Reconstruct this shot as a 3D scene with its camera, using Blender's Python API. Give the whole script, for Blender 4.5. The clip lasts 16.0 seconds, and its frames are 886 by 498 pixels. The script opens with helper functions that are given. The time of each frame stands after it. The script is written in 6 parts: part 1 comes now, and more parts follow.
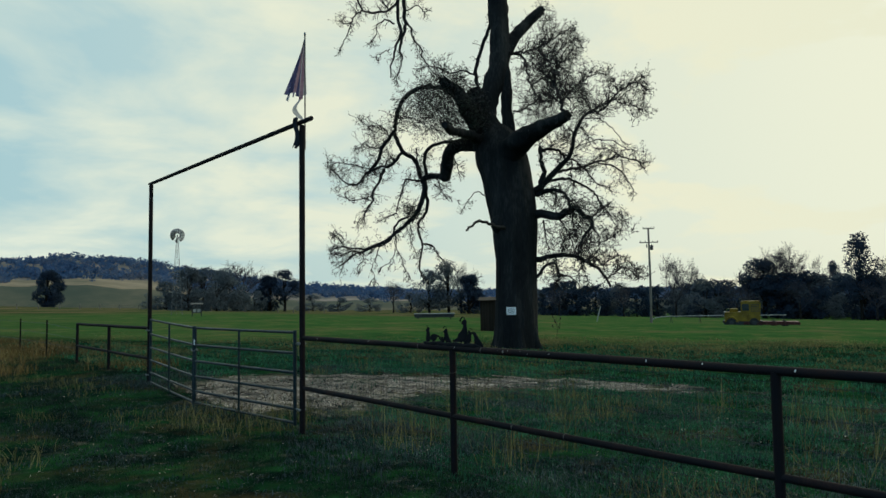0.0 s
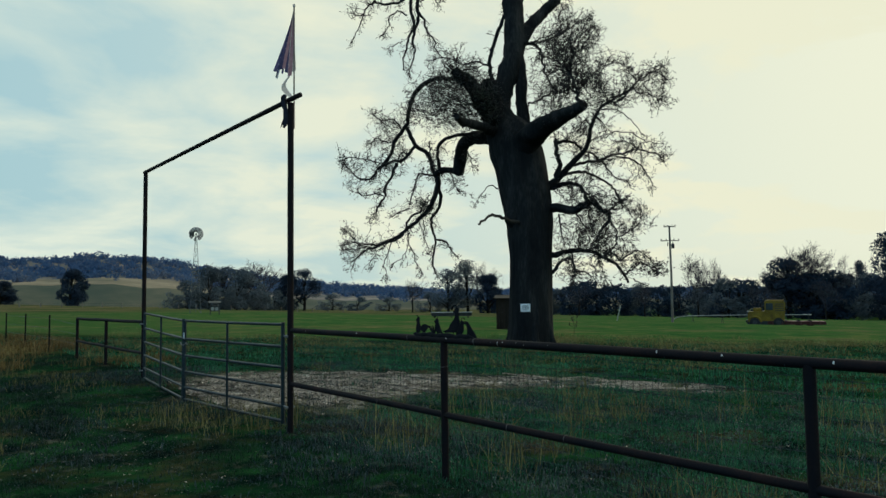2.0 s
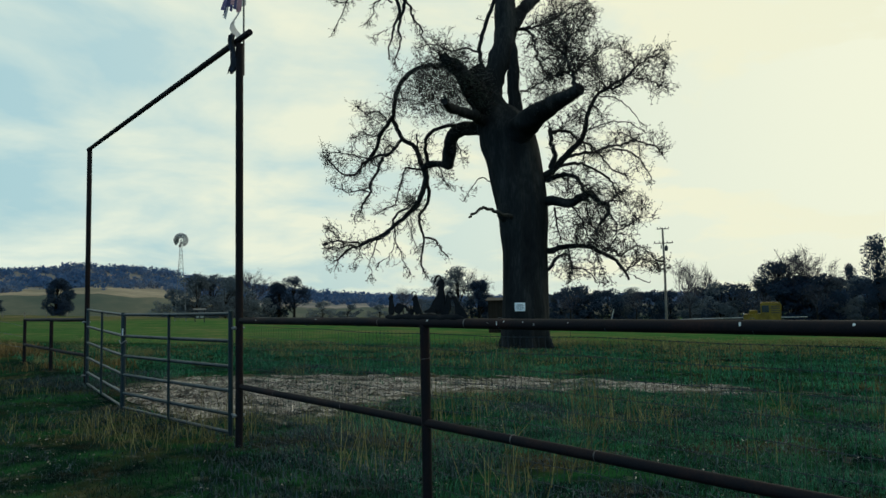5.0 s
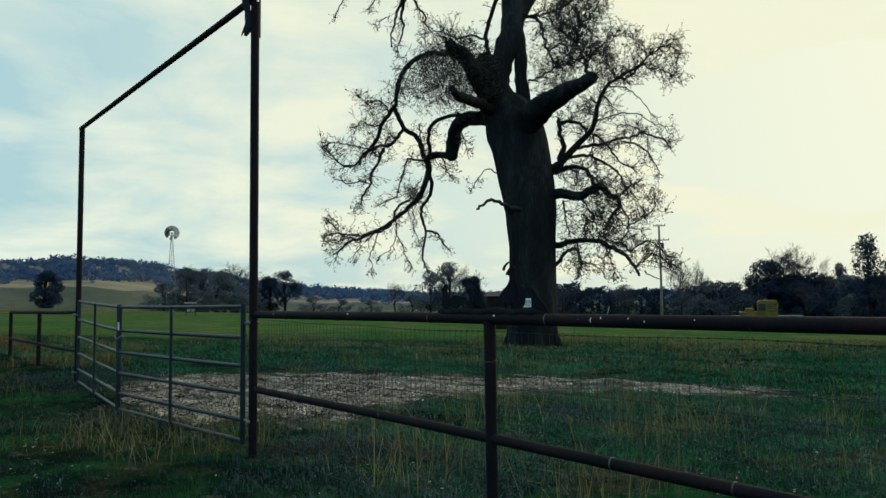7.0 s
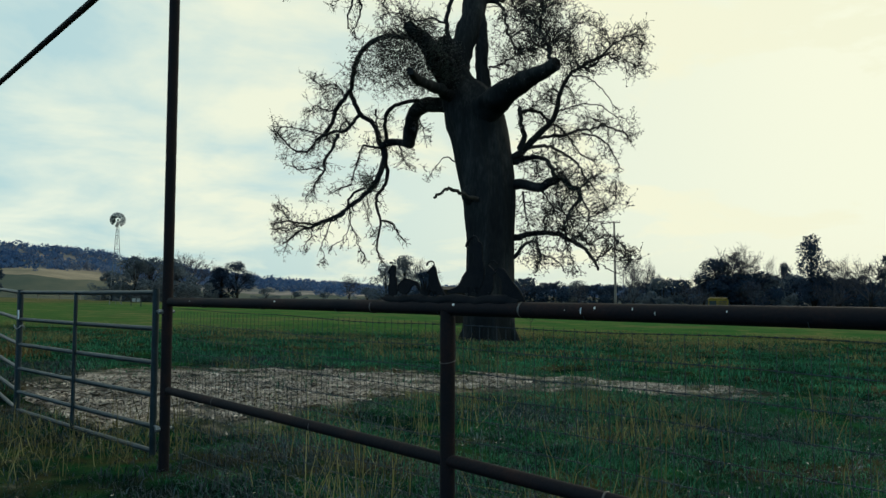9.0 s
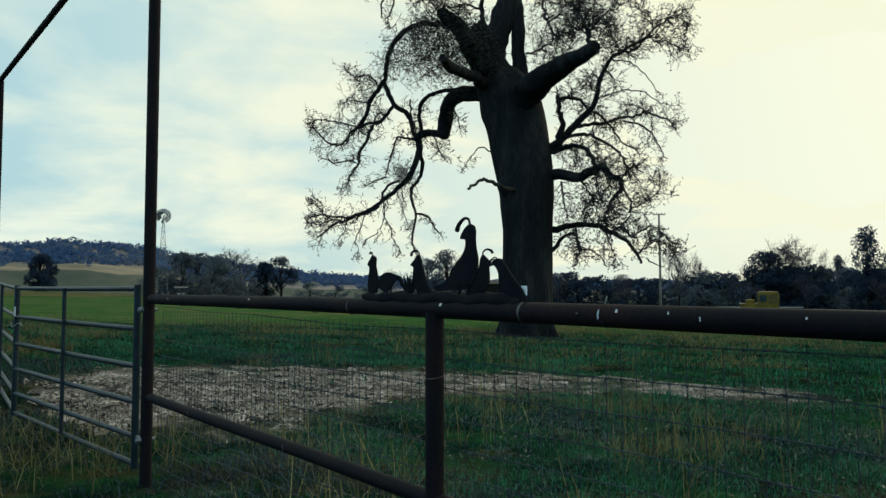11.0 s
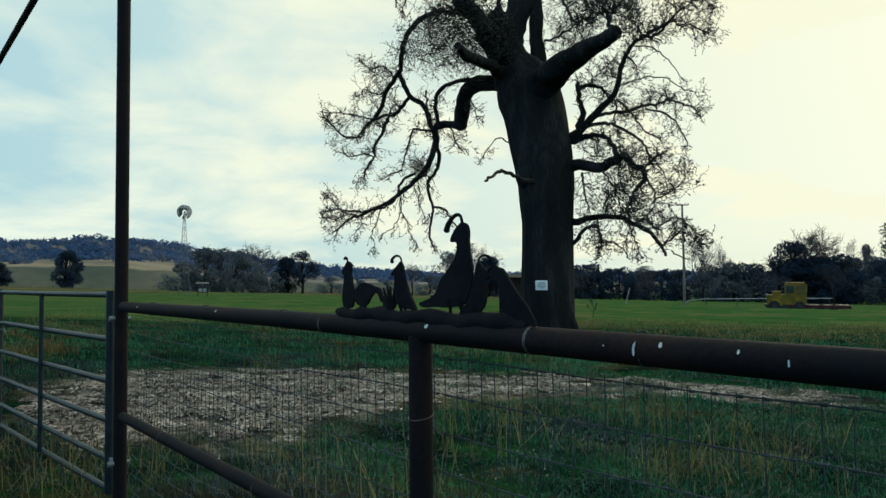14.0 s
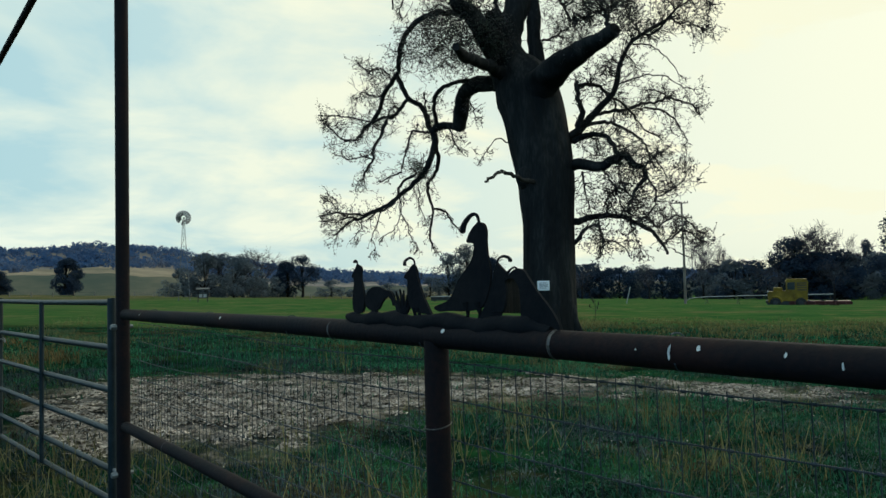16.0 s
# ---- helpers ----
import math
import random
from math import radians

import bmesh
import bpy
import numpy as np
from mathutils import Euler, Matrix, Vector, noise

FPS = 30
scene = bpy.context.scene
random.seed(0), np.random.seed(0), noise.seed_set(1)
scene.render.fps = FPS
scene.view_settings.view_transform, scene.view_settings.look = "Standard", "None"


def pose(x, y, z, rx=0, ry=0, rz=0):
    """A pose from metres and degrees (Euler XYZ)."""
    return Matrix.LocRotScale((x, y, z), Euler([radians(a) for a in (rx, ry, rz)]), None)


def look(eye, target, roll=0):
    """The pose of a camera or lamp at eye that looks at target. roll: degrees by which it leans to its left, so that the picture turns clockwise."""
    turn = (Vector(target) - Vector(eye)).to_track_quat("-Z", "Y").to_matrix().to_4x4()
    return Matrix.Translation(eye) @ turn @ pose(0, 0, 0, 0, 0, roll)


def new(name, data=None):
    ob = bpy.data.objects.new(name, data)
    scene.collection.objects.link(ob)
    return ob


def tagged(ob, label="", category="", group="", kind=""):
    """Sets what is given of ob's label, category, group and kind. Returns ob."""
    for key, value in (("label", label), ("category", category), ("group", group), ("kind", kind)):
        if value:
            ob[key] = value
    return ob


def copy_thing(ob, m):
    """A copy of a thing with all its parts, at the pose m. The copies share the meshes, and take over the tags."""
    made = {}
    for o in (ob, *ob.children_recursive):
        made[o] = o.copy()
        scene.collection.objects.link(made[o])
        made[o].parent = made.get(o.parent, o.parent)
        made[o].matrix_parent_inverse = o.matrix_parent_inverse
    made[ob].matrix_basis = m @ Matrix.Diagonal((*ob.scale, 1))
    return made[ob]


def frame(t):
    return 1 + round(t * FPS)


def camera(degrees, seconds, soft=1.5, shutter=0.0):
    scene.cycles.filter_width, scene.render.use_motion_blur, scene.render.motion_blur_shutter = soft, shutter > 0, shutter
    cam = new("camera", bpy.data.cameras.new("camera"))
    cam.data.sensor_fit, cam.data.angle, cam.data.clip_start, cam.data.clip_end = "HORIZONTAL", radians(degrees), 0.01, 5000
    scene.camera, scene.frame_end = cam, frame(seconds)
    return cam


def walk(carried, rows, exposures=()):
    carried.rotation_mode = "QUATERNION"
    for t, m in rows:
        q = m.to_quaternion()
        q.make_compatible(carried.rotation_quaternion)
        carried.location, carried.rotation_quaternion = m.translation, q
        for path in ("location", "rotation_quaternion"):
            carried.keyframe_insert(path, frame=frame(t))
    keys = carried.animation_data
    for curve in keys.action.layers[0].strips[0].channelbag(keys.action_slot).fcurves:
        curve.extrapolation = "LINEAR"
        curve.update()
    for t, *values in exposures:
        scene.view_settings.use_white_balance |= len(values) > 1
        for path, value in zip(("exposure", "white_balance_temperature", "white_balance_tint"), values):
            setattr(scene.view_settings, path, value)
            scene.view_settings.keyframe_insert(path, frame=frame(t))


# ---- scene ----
cam = camera(64.2, 16.0)
PATH = [
    (0, (0.037, 0.041, 2.015), (1.346, 1.548, 2.140), -0.8),
    (0.5, (0.191, 0.144, 1.974), (1.544, 1.612, 2.090), -1.3),
    (1, (0.399, 0.217, 1.930), (1.741, 1.695, 2.045), -1.7),
    (1.5, (0.594, 0.282, 1.928), (1.872, 1.817, 2.037), -1.0),
    (2, (0.744, 0.415, 1.873), (2.010, 1.958, 1.998), -0.7),
    (2.5, (0.933, 0.606, 1.821), (2.208, 2.140, 1.968), -1.2),
    (3, (1.172, 0.755, 1.762), (2.400, 2.323, 1.944), -0.3),
    (3.5, (1.361, 0.951, 1.733), (2.555, 2.548, 1.894), 0.5),
    (4, (1.536, 1.207, 1.691), (2.792, 2.751, 1.887), 0.0),
    (4.2, (1.629, 1.311, 1.656), (2.893, 2.851, 1.829), -0.7),
    (6.3, (2.068, 2.345, 1.551), (3.367, 3.860, 1.682), -1.0),
    (6.5, (2.039, 2.436, 1.563), (3.342, 3.948, 1.691), -0.8),
    (7, (2.105, 2.705, 1.556), (3.410, 4.214, 1.689), -0.7),
    (7.5, (2.187, 2.930, 1.553), (3.543, 4.395, 1.669), -1.8),
    (8, (2.384, 3.088, 1.545), (3.762, 4.535, 1.633), -1.1),
    (8.5, (2.589, 3.219, 1.536), (3.979, 4.655, 1.624), -0.0),
    (9, (2.757, 3.390, 1.503), (4.154, 4.816, 1.618), 0.1),
    (9.5, (2.906, 3.508, 1.494), (4.306, 4.933, 1.584), 0.6),
    (10, (3.114, 3.582, 1.483), (4.463, 5.057, 1.566), 0.1),
    (10.2, (3.197, 3.603, 1.490), (4.517, 5.103, 1.580), 0.5),
    (12.3, (3.646, 4.019, 1.530), (4.970, 5.515, 1.632), -0.8),
    (12.5, (3.695, 4.042, 1.538), (5.033, 5.525, 1.630), -1.0),
    (13, (3.784, 4.090, 1.561), (5.126, 5.570, 1.654), -0.6),
    (13.5, (3.854, 4.118, 1.576), (5.166, 5.625, 1.662), -0.4),
    (14, (3.883, 4.129, 1.577), (5.149, 5.675, 1.656), -0.5),
    (14.5, (3.898, 4.148, 1.577), (5.147, 5.708, 1.646), -0.9),
    (15, (3.903, 4.176, 1.577), (5.173, 5.720, 1.645), -1.3),
    (15.5, (3.901, 4.198, 1.584), (5.171, 5.742, 1.654), -1.3),
    (16, (3.901, 4.224, 1.580), (5.168, 5.769, 1.664), -1.4),
]
walk(cam, [(t, look(eye, target, roll)) for t, eye, target, roll in PATH],
     [(0, -0.14), (4, -0.08), (9, 0.0), (12, 0.05), (16, 0.07)])


# ---- light ----
SUN_TURN, SUN_HIGH = 80.0, 24.0      # clockwise from +y; above the horizon
sun_way = Vector((math.sin(radians(SUN_TURN)) * math.cos(radians(SUN_HIGH)),
                  math.cos(radians(SUN_TURN)) * math.cos(radians(SUN_HIGH)), math.sin(radians(SUN_HIGH))))
sun = new("sun", bpy.data.lights.new("sun", "SUN"))
sun.data.energy, sun.data.angle, sun.data.color = 0.5, radians(12), (1.0, 0.93, 0.80)
sun.matrix_world = look(sun_way * 60, (0, 0, 0))

world = bpy.data.worlds.new("sky")
scene.world = world
world.use_nodes = True


def sky_nodes():
    """A hazy sky under a broken sheet of high cloud, warm and bright towards the sun."""
    tree = world.node_tree
    N, L = tree.nodes, tree.links
    N.clear()

    def add(kind, **values):
        node = N.new(kind)
        for key, value in values.items():
            node.inputs[key].default_value = value
        return node

    def math_node(op, a, b=None, clamp=False):
        node = N.new("ShaderNodeMath")
        node.operation, node.use_clamp = op, clamp
        for i, v in enumerate((a, b)):
            if v is None:
                continue
            if isinstance(v, (int, float)):
                node.inputs[i].default_value = v
            else:
                L.new(v, node.inputs[i])
        return node.outputs[0]

    out, back = N.new("ShaderNodeOutputWorld"), N.new("ShaderNodeBackground")
    sky = N.new("ShaderNodeTexSky")
    sky.sky_type, sky.sun_disc = "NISHITA", False
    sky.sun_elevation, sky.sun_rotation = radians(SUN_HIGH), radians(SUN_TURN)
    sky.dust_density = 3.0
    coord = N.new("ShaderNodeTexCoord")
    split = N.new("ShaderNodeSeparateXYZ")
    L.new(coord.outputs["Generated"], split.inputs[0])
    low = math_node("ADD", math_node("MAXIMUM", split.outputs[2], 0.0), 0.22)
    flat = N.new("ShaderNodeCombineXYZ")
    L.new(math_node("ADD", math_node("DIVIDE", split.outputs[0], low), CLOUD_DRIFT[0]), flat.inputs[0])
    L.new(math_node("ADD", math_node("DIVIDE", split.outputs[1], low), CLOUD_DRIFT[1]), flat.inputs[1])
    wisps = add("ShaderNodeTexNoise", Scale=1.5, Detail=6.0, Roughness=0.55, Distortion=0.3)
    L.new(flat.outputs[0], wisps.inputs["Vector"])
    sheet = N.new("ShaderNodeValToRGB")
    sheet.color_ramp.elements[0].position, sheet.color_ramp.elements[0].color = 0.31, (0, 0, 0, 1)
    sheet.color_ramp.elements[1].position, sheet.color_ramp.elements[1].color = 0.61, (1, 1, 1, 1)
    L.new(wisps.outputs["Fac"], sheet.inputs[0])
    # nearness to the sun
    dot = N.new("ShaderNodeVectorMath")
    dot.operation = "DOT_PRODUCT"
    L.new(coord.outputs["Generated"], dot.inputs[0])
    dot.inputs[1].default_value = sun_way
    near = math_node("POWER", math_node("MAXIMUM", dot.outputs["Value"], 0.0), 2.2)
    cream = N.new("ShaderNodeValToRGB")        # from the sky opposite the sun to the sky round it
    marks = cream.color_ramp.elements
    marks.new(0.5), marks.new(0.66)
    for mark, at, tone in zip(marks, (0.0, 0.34, 0.58, 0.95), (CLOUD_BACK, CLOUD_SIDE, CLOUD_COOL, CLOUD_WARM)):
        mark.position, mark.color = at, tone
    half = math_node("MULTIPLY", math_node("ADD", dot.outputs["Value"], 1.0), 0.5)
    L.new(half, cream.inputs[0])
    blue = N.new("ShaderNodeMix")
    blue.data_type = "RGBA"
    blue.blend_type = "MIX"
    blue.inputs[0].default_value = 0.85
    scaled = N.new("ShaderNodeVectorMath")
    scaled.operation = "SCALE"
    scaled.inputs[3].default_value = SKY_STRENGTH
    L.new(sky.outputs[0], scaled.inputs[0])
    L.new(scaled.outputs[0], blue.inputs[6])
    blue.inputs[7].default_value = SKY_HAZE
    cover = math_node("MAXIMUM", sheet.outputs[0], math_node("MULTIPLY", near, 0.9), True)
    both = N.new("ShaderNodeMix")
    both.data_type = "RGBA"
    L.new(cover, both.inputs[0])
    L.new(blue.outputs[2], both.inputs[6])
    L.new(cream.outputs[0], both.inputs[7])
    L.new(both.outputs[2], back.inputs[0])
    back.inputs[1].default_value = 1.0
    L.new(back.outputs[0], out.inputs[0])


SKY_STRENGTH = 0.1
CLOUD_DRIFT = (0.7, 2.3)
SKY_HAZE = (0.42, 0.69, 0.75, 1)
CLOUD_BACK = (0.20, 0.53, 1.05, 1)
CLOUD_SIDE = (0.30, 0.54, 0.74, 1)
CLOUD_COOL = (0.775, 0.89, 0.785, 1)
CLOUD_WARM = (0.91, 0.92, 0.70, 1)
sky_nodes()


# ---- materials ----
def material(name, colours, scale=4.0, rough=0.8, metal=0.0, bump=0.3, fine=40.0, stretch=(1, 1, 1), island=0.0, each=0.0, spec=0.3):
    """A surface whose colour wanders through the given colours at two sizes of noise, with relief.
    island and each: how far the brightness varies from piece to piece, in one mesh and from object to object."""
    m = bpy.data.materials.new(name)
    m.use_nodes = True
    N, L = m.node_tree.nodes, m.node_tree.links
    shader = N["Principled BSDF"]
    shader.inputs["Roughness"].default_value, shader.inputs["Metallic"].default_value = rough, metal
    shader.inputs["Specular IOR Level"].default_value = spec
    coord, mapping = N.new("ShaderNodeTexCoord"), N.new("ShaderNodeMapping")
    mapping.inputs["Scale"].default_value = stretch
    L.new(coord.outputs["Object"], mapping.inputs[0])
    big, small = N.new("ShaderNodeTexNoise"), N.new("ShaderNodeTexNoise")
    big.inputs["Scale"].default_value, small.inputs["Scale"].default_value = scale, fine
    big.inputs["Detail"].default_value = small.inputs["Detail"].default_value = 5
    L.new(mapping.outputs[0], big.inputs["Vector"])
    L.new(mapping.outputs[0], small.inputs["Vector"])
    mix = N.new("ShaderNodeMath")
    mix.operation = "MULTIPLY_ADD"
    L.new(small.outputs["Fac"], mix.inputs[0])
    mix.inputs[1].default_value = 0.45
    L.new(big.outputs["Fac"], mix.inputs[2])
    ramp = N.new("ShaderNodeValToRGB")
    marks = ramp.color_ramp.elements
    while len(marks) < len(colours):
        marks.new(0.5)
    for i, c in enumerate(colours):
        marks[i].position = 0.5 + 0.46 * i / max(1, len(colours) - 1)
        marks[i].color = (*c, 1)
    L.new(mix.outputs[0], ramp.inputs[0])
    colour = ramp.outputs[0]
    for amount, node, socket in ((island, "ShaderNodeNewGeometry", "Random Per Island"), (each, "ShaderNodeObjectInfo", "Random")):
        if amount:
            source, spread, tint = N.new(node), N.new("ShaderNodeMapRange"), N.new("ShaderNodeMix")
            spread.inputs["To Min"].default_value, spread.inputs["To Max"].default_value = 1 - amount, 1 + amount
            L.new(source.outputs[socket], spread.inputs[0])
            tint.data_type, tint.blend_type = "RGBA", "MULTIPLY"
            tint.inputs[0].default_value = 1
            L.new(colour, tint.inputs[6])
            L.new(spread.outputs[0], tint.inputs[7])
            colour = tint.outputs[2]
    L.new(colour, shader.inputs["Base Color"])
    if bump:
        relief = N.new("ShaderNodeBump")
        relief.inputs["Strength"].default_value = bump
        relief.inputs["Distance"].default_value = 0.02
        L.new(mix.outputs[0], relief.inputs["Height"])
        L.new(relief.outputs[0], shader.inputs["Normal"])
    return m


rust_pipe = material("rusted_pipe", [(0.0045, 0.0055, 0.009), (0.009, 0.007, 0.009), (0.022, 0.0105, 0.010)], 3, 0.75, 0.0, 0.25, 60, spec=0.15)
gate_paint = material("weathered_gate_steel", [(0.004, 0.012, 0.017), (0.009, 0.021, 0.028), (0.022, 0.038, 0.048)], 6, 0.45, 0.1, 0.1, 80)
zinc = material("galvanised_steel", [(0.13, 0.15, 0.165), (0.26, 0.28, 0.3)], 9, 0.45, 0.6, 0.1)
wire_steel = material("old_fence_wire", [(0.012, 0.022, 0.031), (0.042, 0.060, 0.078)], 9, 0.5, 0.3, 0)
weld = material("weld_bead", [(0.05, 0.047, 0.045), (0.14, 0.13, 0.125)], 20, 0.5, 0.5, 0.3)
chalk = material("white_dropping", [(0.5, 0.5, 0.48), (0.72, 0.72, 0.7)], 30, 0.8, 0, 0.2)
black_steel = material("blackened_plate", [(0.006, 0.008, 0.011), (0.015, 0.015, 0.017)], 9, 0.85, 0.0, 0.2, 70, spec=0.08)
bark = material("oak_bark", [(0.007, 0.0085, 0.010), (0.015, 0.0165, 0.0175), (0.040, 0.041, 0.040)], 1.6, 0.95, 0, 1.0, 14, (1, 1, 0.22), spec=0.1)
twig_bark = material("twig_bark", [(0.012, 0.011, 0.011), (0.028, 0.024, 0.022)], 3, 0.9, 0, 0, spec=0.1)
dead_wood = material("weathered_dead_wood", [(0.022, 0.020, 0.018), (0.055, 0.05, 0.044)], 4, 0.9, 0, 0.6, 30, (1, 1, 0.4))
dry_leaf = material("dry_oak_leaf", [(0.018, 0.020, 0.022), (0.045, 0.044, 0.042)], 3, 0.8, 0, 0, island=0.5)
mistletoe = material("mistletoe_leaf", [(0.012, 0.02, 0.016), (0.03, 0.045, 0.03)], 3, 0.7, 0, 0, island=0.5)
sign_white = material("sign_enamel", [(0.76, 0.78, 0.78), (0.86, 0.87, 0.86)], 8, 0.5, 0, 0.05)
sign_ink = material("sign_ink", [(0.10, 0.11, 0.13), (0.16, 0.17, 0.19)], 8, 0.6, 0, 0)
cloth_blue = material("faded_blue_cloth", [(0.035, 0.05, 0.13), (0.11, 0.11, 0.24)], 6, 0.9, 0, 0.3)
cloth_red = material("faded_red_cloth", [(0.28, 0.17, 0.24), (0.42, 0.30, 0.36)], 6, 0.9, 0, 0.3)
cloth_white = material("dirty_white_cloth", [(0.42, 0.43, 0.46), (0.66, 0.66, 0.66)], 6, 0.9, 0, 0.3)
cloth_black = material("black_rag", [(0.008, 0.01, 0.014), (0.03, 0.035, 0.05)], 6, 0.95, 0, 0.4)
mill_steel = material("windmill_steel", [(0.09, 0.10, 0.11), (0.2, 0.215, 0.23)], 3, 0.5, 0.5, 0.1)
pole_wood = material("grey_pole_wood", [(0.11, 0.095, 0.08), (0.22, 0.2, 0.18)], 3, 0.9, 0, 0.3, 20, (1, 1, 0.2))
yellow_paint = material("faded_yellow_paint", [(0.10, 0.060, 0.004), (0.26, 0.165, 0.010)], 2, 0.5, 0, 0.1)
red_paint = material("dull_red_paint", [(0.04, 0.008, 0.008), (0.08, 0.016, 0.014)], 2, 0.6, 0, 0.1)
rubber = material("tyre_rubber", [(0.012, 0.012, 0.012), (0.03, 0.03, 0.03)], 8, 0.85, 0, 0.2)
glass_dark = material("dusty_cab_glass", [(0.02, 0.025, 0.028), (0.04, 0.045, 0.05)], 3, 0.12, 0, 0, spec=0.6)
white_pipe = material("white_pipe_paint", [(0.24, 0.24, 0.24), (0.4, 0.4, 0.39)], 2, 0.6, 0, 0.05)
brown_board = material("brown_shed_board", [(0.013, 0.009, 0.007), (0.028, 0.019, 0.012)], 3, 0.85, 0, 0.4, 30, (1, 1, 0.2), each=0.25)
tin_roof = material("tin_roof", [(0.25, 0.26, 0.27), (0.42, 0.43, 0.44)], 3, 0.45, 0.5, 0.1)
dark_paint = material("dark_panel_paint", [(0.02, 0.022, 0.025), (0.05, 0.052, 0.056)], 4, 0.6, 0, 0.1)
# field-edge leaves and twigs: bluish distance haze is mixed into their colours
oak_leaf = material("hazed_evergreen_oak_leaf", [(0.018, 0.036, 0.064), (0.038, 0.060, 0.098)], 0.5, 0.9, 0, 0, 6, island=0.15, spec=0.1)
grey_leaf = material("hazed_grey_brush_leaf", [(0.066, 0.094, 0.120), (0.125, 0.150, 0.176)], 0.5, 0.9, 0, 0, 6, island=0.2)
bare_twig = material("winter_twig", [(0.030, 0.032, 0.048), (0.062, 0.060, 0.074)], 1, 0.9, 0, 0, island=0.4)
# far scrub: the blue of distance haze is painted into its base colour
hill_wood = material("hazed_hill_scrub", [(0.028, 0.078, 0.185), (0.052, 0.112, 0.235), (0.13, 0.155, 0.215)], 0.02, 0.9, 0, 0, 0.12, island=0.12)
green_blade = material("grass_blade", [(0.006, 0.056, 0.036), (0.027, 0.172, 0.080)], 0.5, 0.7, 0, 0, 4, island=0.8)
# verge grass: a darkened meadow blade, the shade there put into its colour
shaded_verge_blade = material("shaded_verge_blade", [(0.0022, 0.013, 0.010), (0.008, 0.036, 0.021)], 0.5, 0.7, 0, 0, 4, island=0.65)
grey_blade = material("grey_weed_leaf", [(0.006, 0.016, 0.021), (0.036, 0.060, 0.070)], 0.6, 0.8, 0, 0, 4, island=0.75)
straw_blade = material("dry_straw", [(0.090, 0.084, 0.030), (0.235, 0.21, 0.085)], 0.6, 0.8, 0, 0, 4, island=0.5)
pale_blade = material("pale_weed_stem", [(0.036, 0.056, 0.064), (0.150, 0.175, 0.180)], 0.6, 0.8, 0, 0, 4, island=0.7)
tawny_blade = material("tawny_grass_blade", [(0.085, 0.052, 0.016), (0.22, 0.14, 0.045)], 0.6, 0.8, 0, 0, 4, island=0.5)
chip = material("pale_chip", [(0.10, 0.088, 0.078), (0.29, 0.245, 0.21), (0.54, 0.455, 0.39)], 2.2, 0.9, 0, 0, 12, island=0.5)


def let_light_through(m, share):
    """Thin cloth: part of the light passes through it."""
    N, L = m.node_tree.nodes, m.node_tree.links
    shader, out = N["Principled BSDF"], N["Material Output"]
    thin, mix = N.new("ShaderNodeBsdfTranslucent"), N.new("ShaderNodeMixShader")
    L.new(shader.inputs["Base Color"].links[0].from_socket, thin.inputs["Color"])
    mix.inputs[0].default_value = share
    L.new(shader.outputs[0], mix.inputs[1])
    L.new(thin.outputs[0], mix.inputs[2])
    L.new(mix.outputs[0], out.inputs["Surface"])


for m in (cloth_blue, cloth_red, cloth_white):
    let_light_through(m, 0.6)
for m in (green_blade, straw_blade, shaded_verge_blade):
    let_light_through(m, 0.3)
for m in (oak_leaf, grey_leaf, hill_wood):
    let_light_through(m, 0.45)


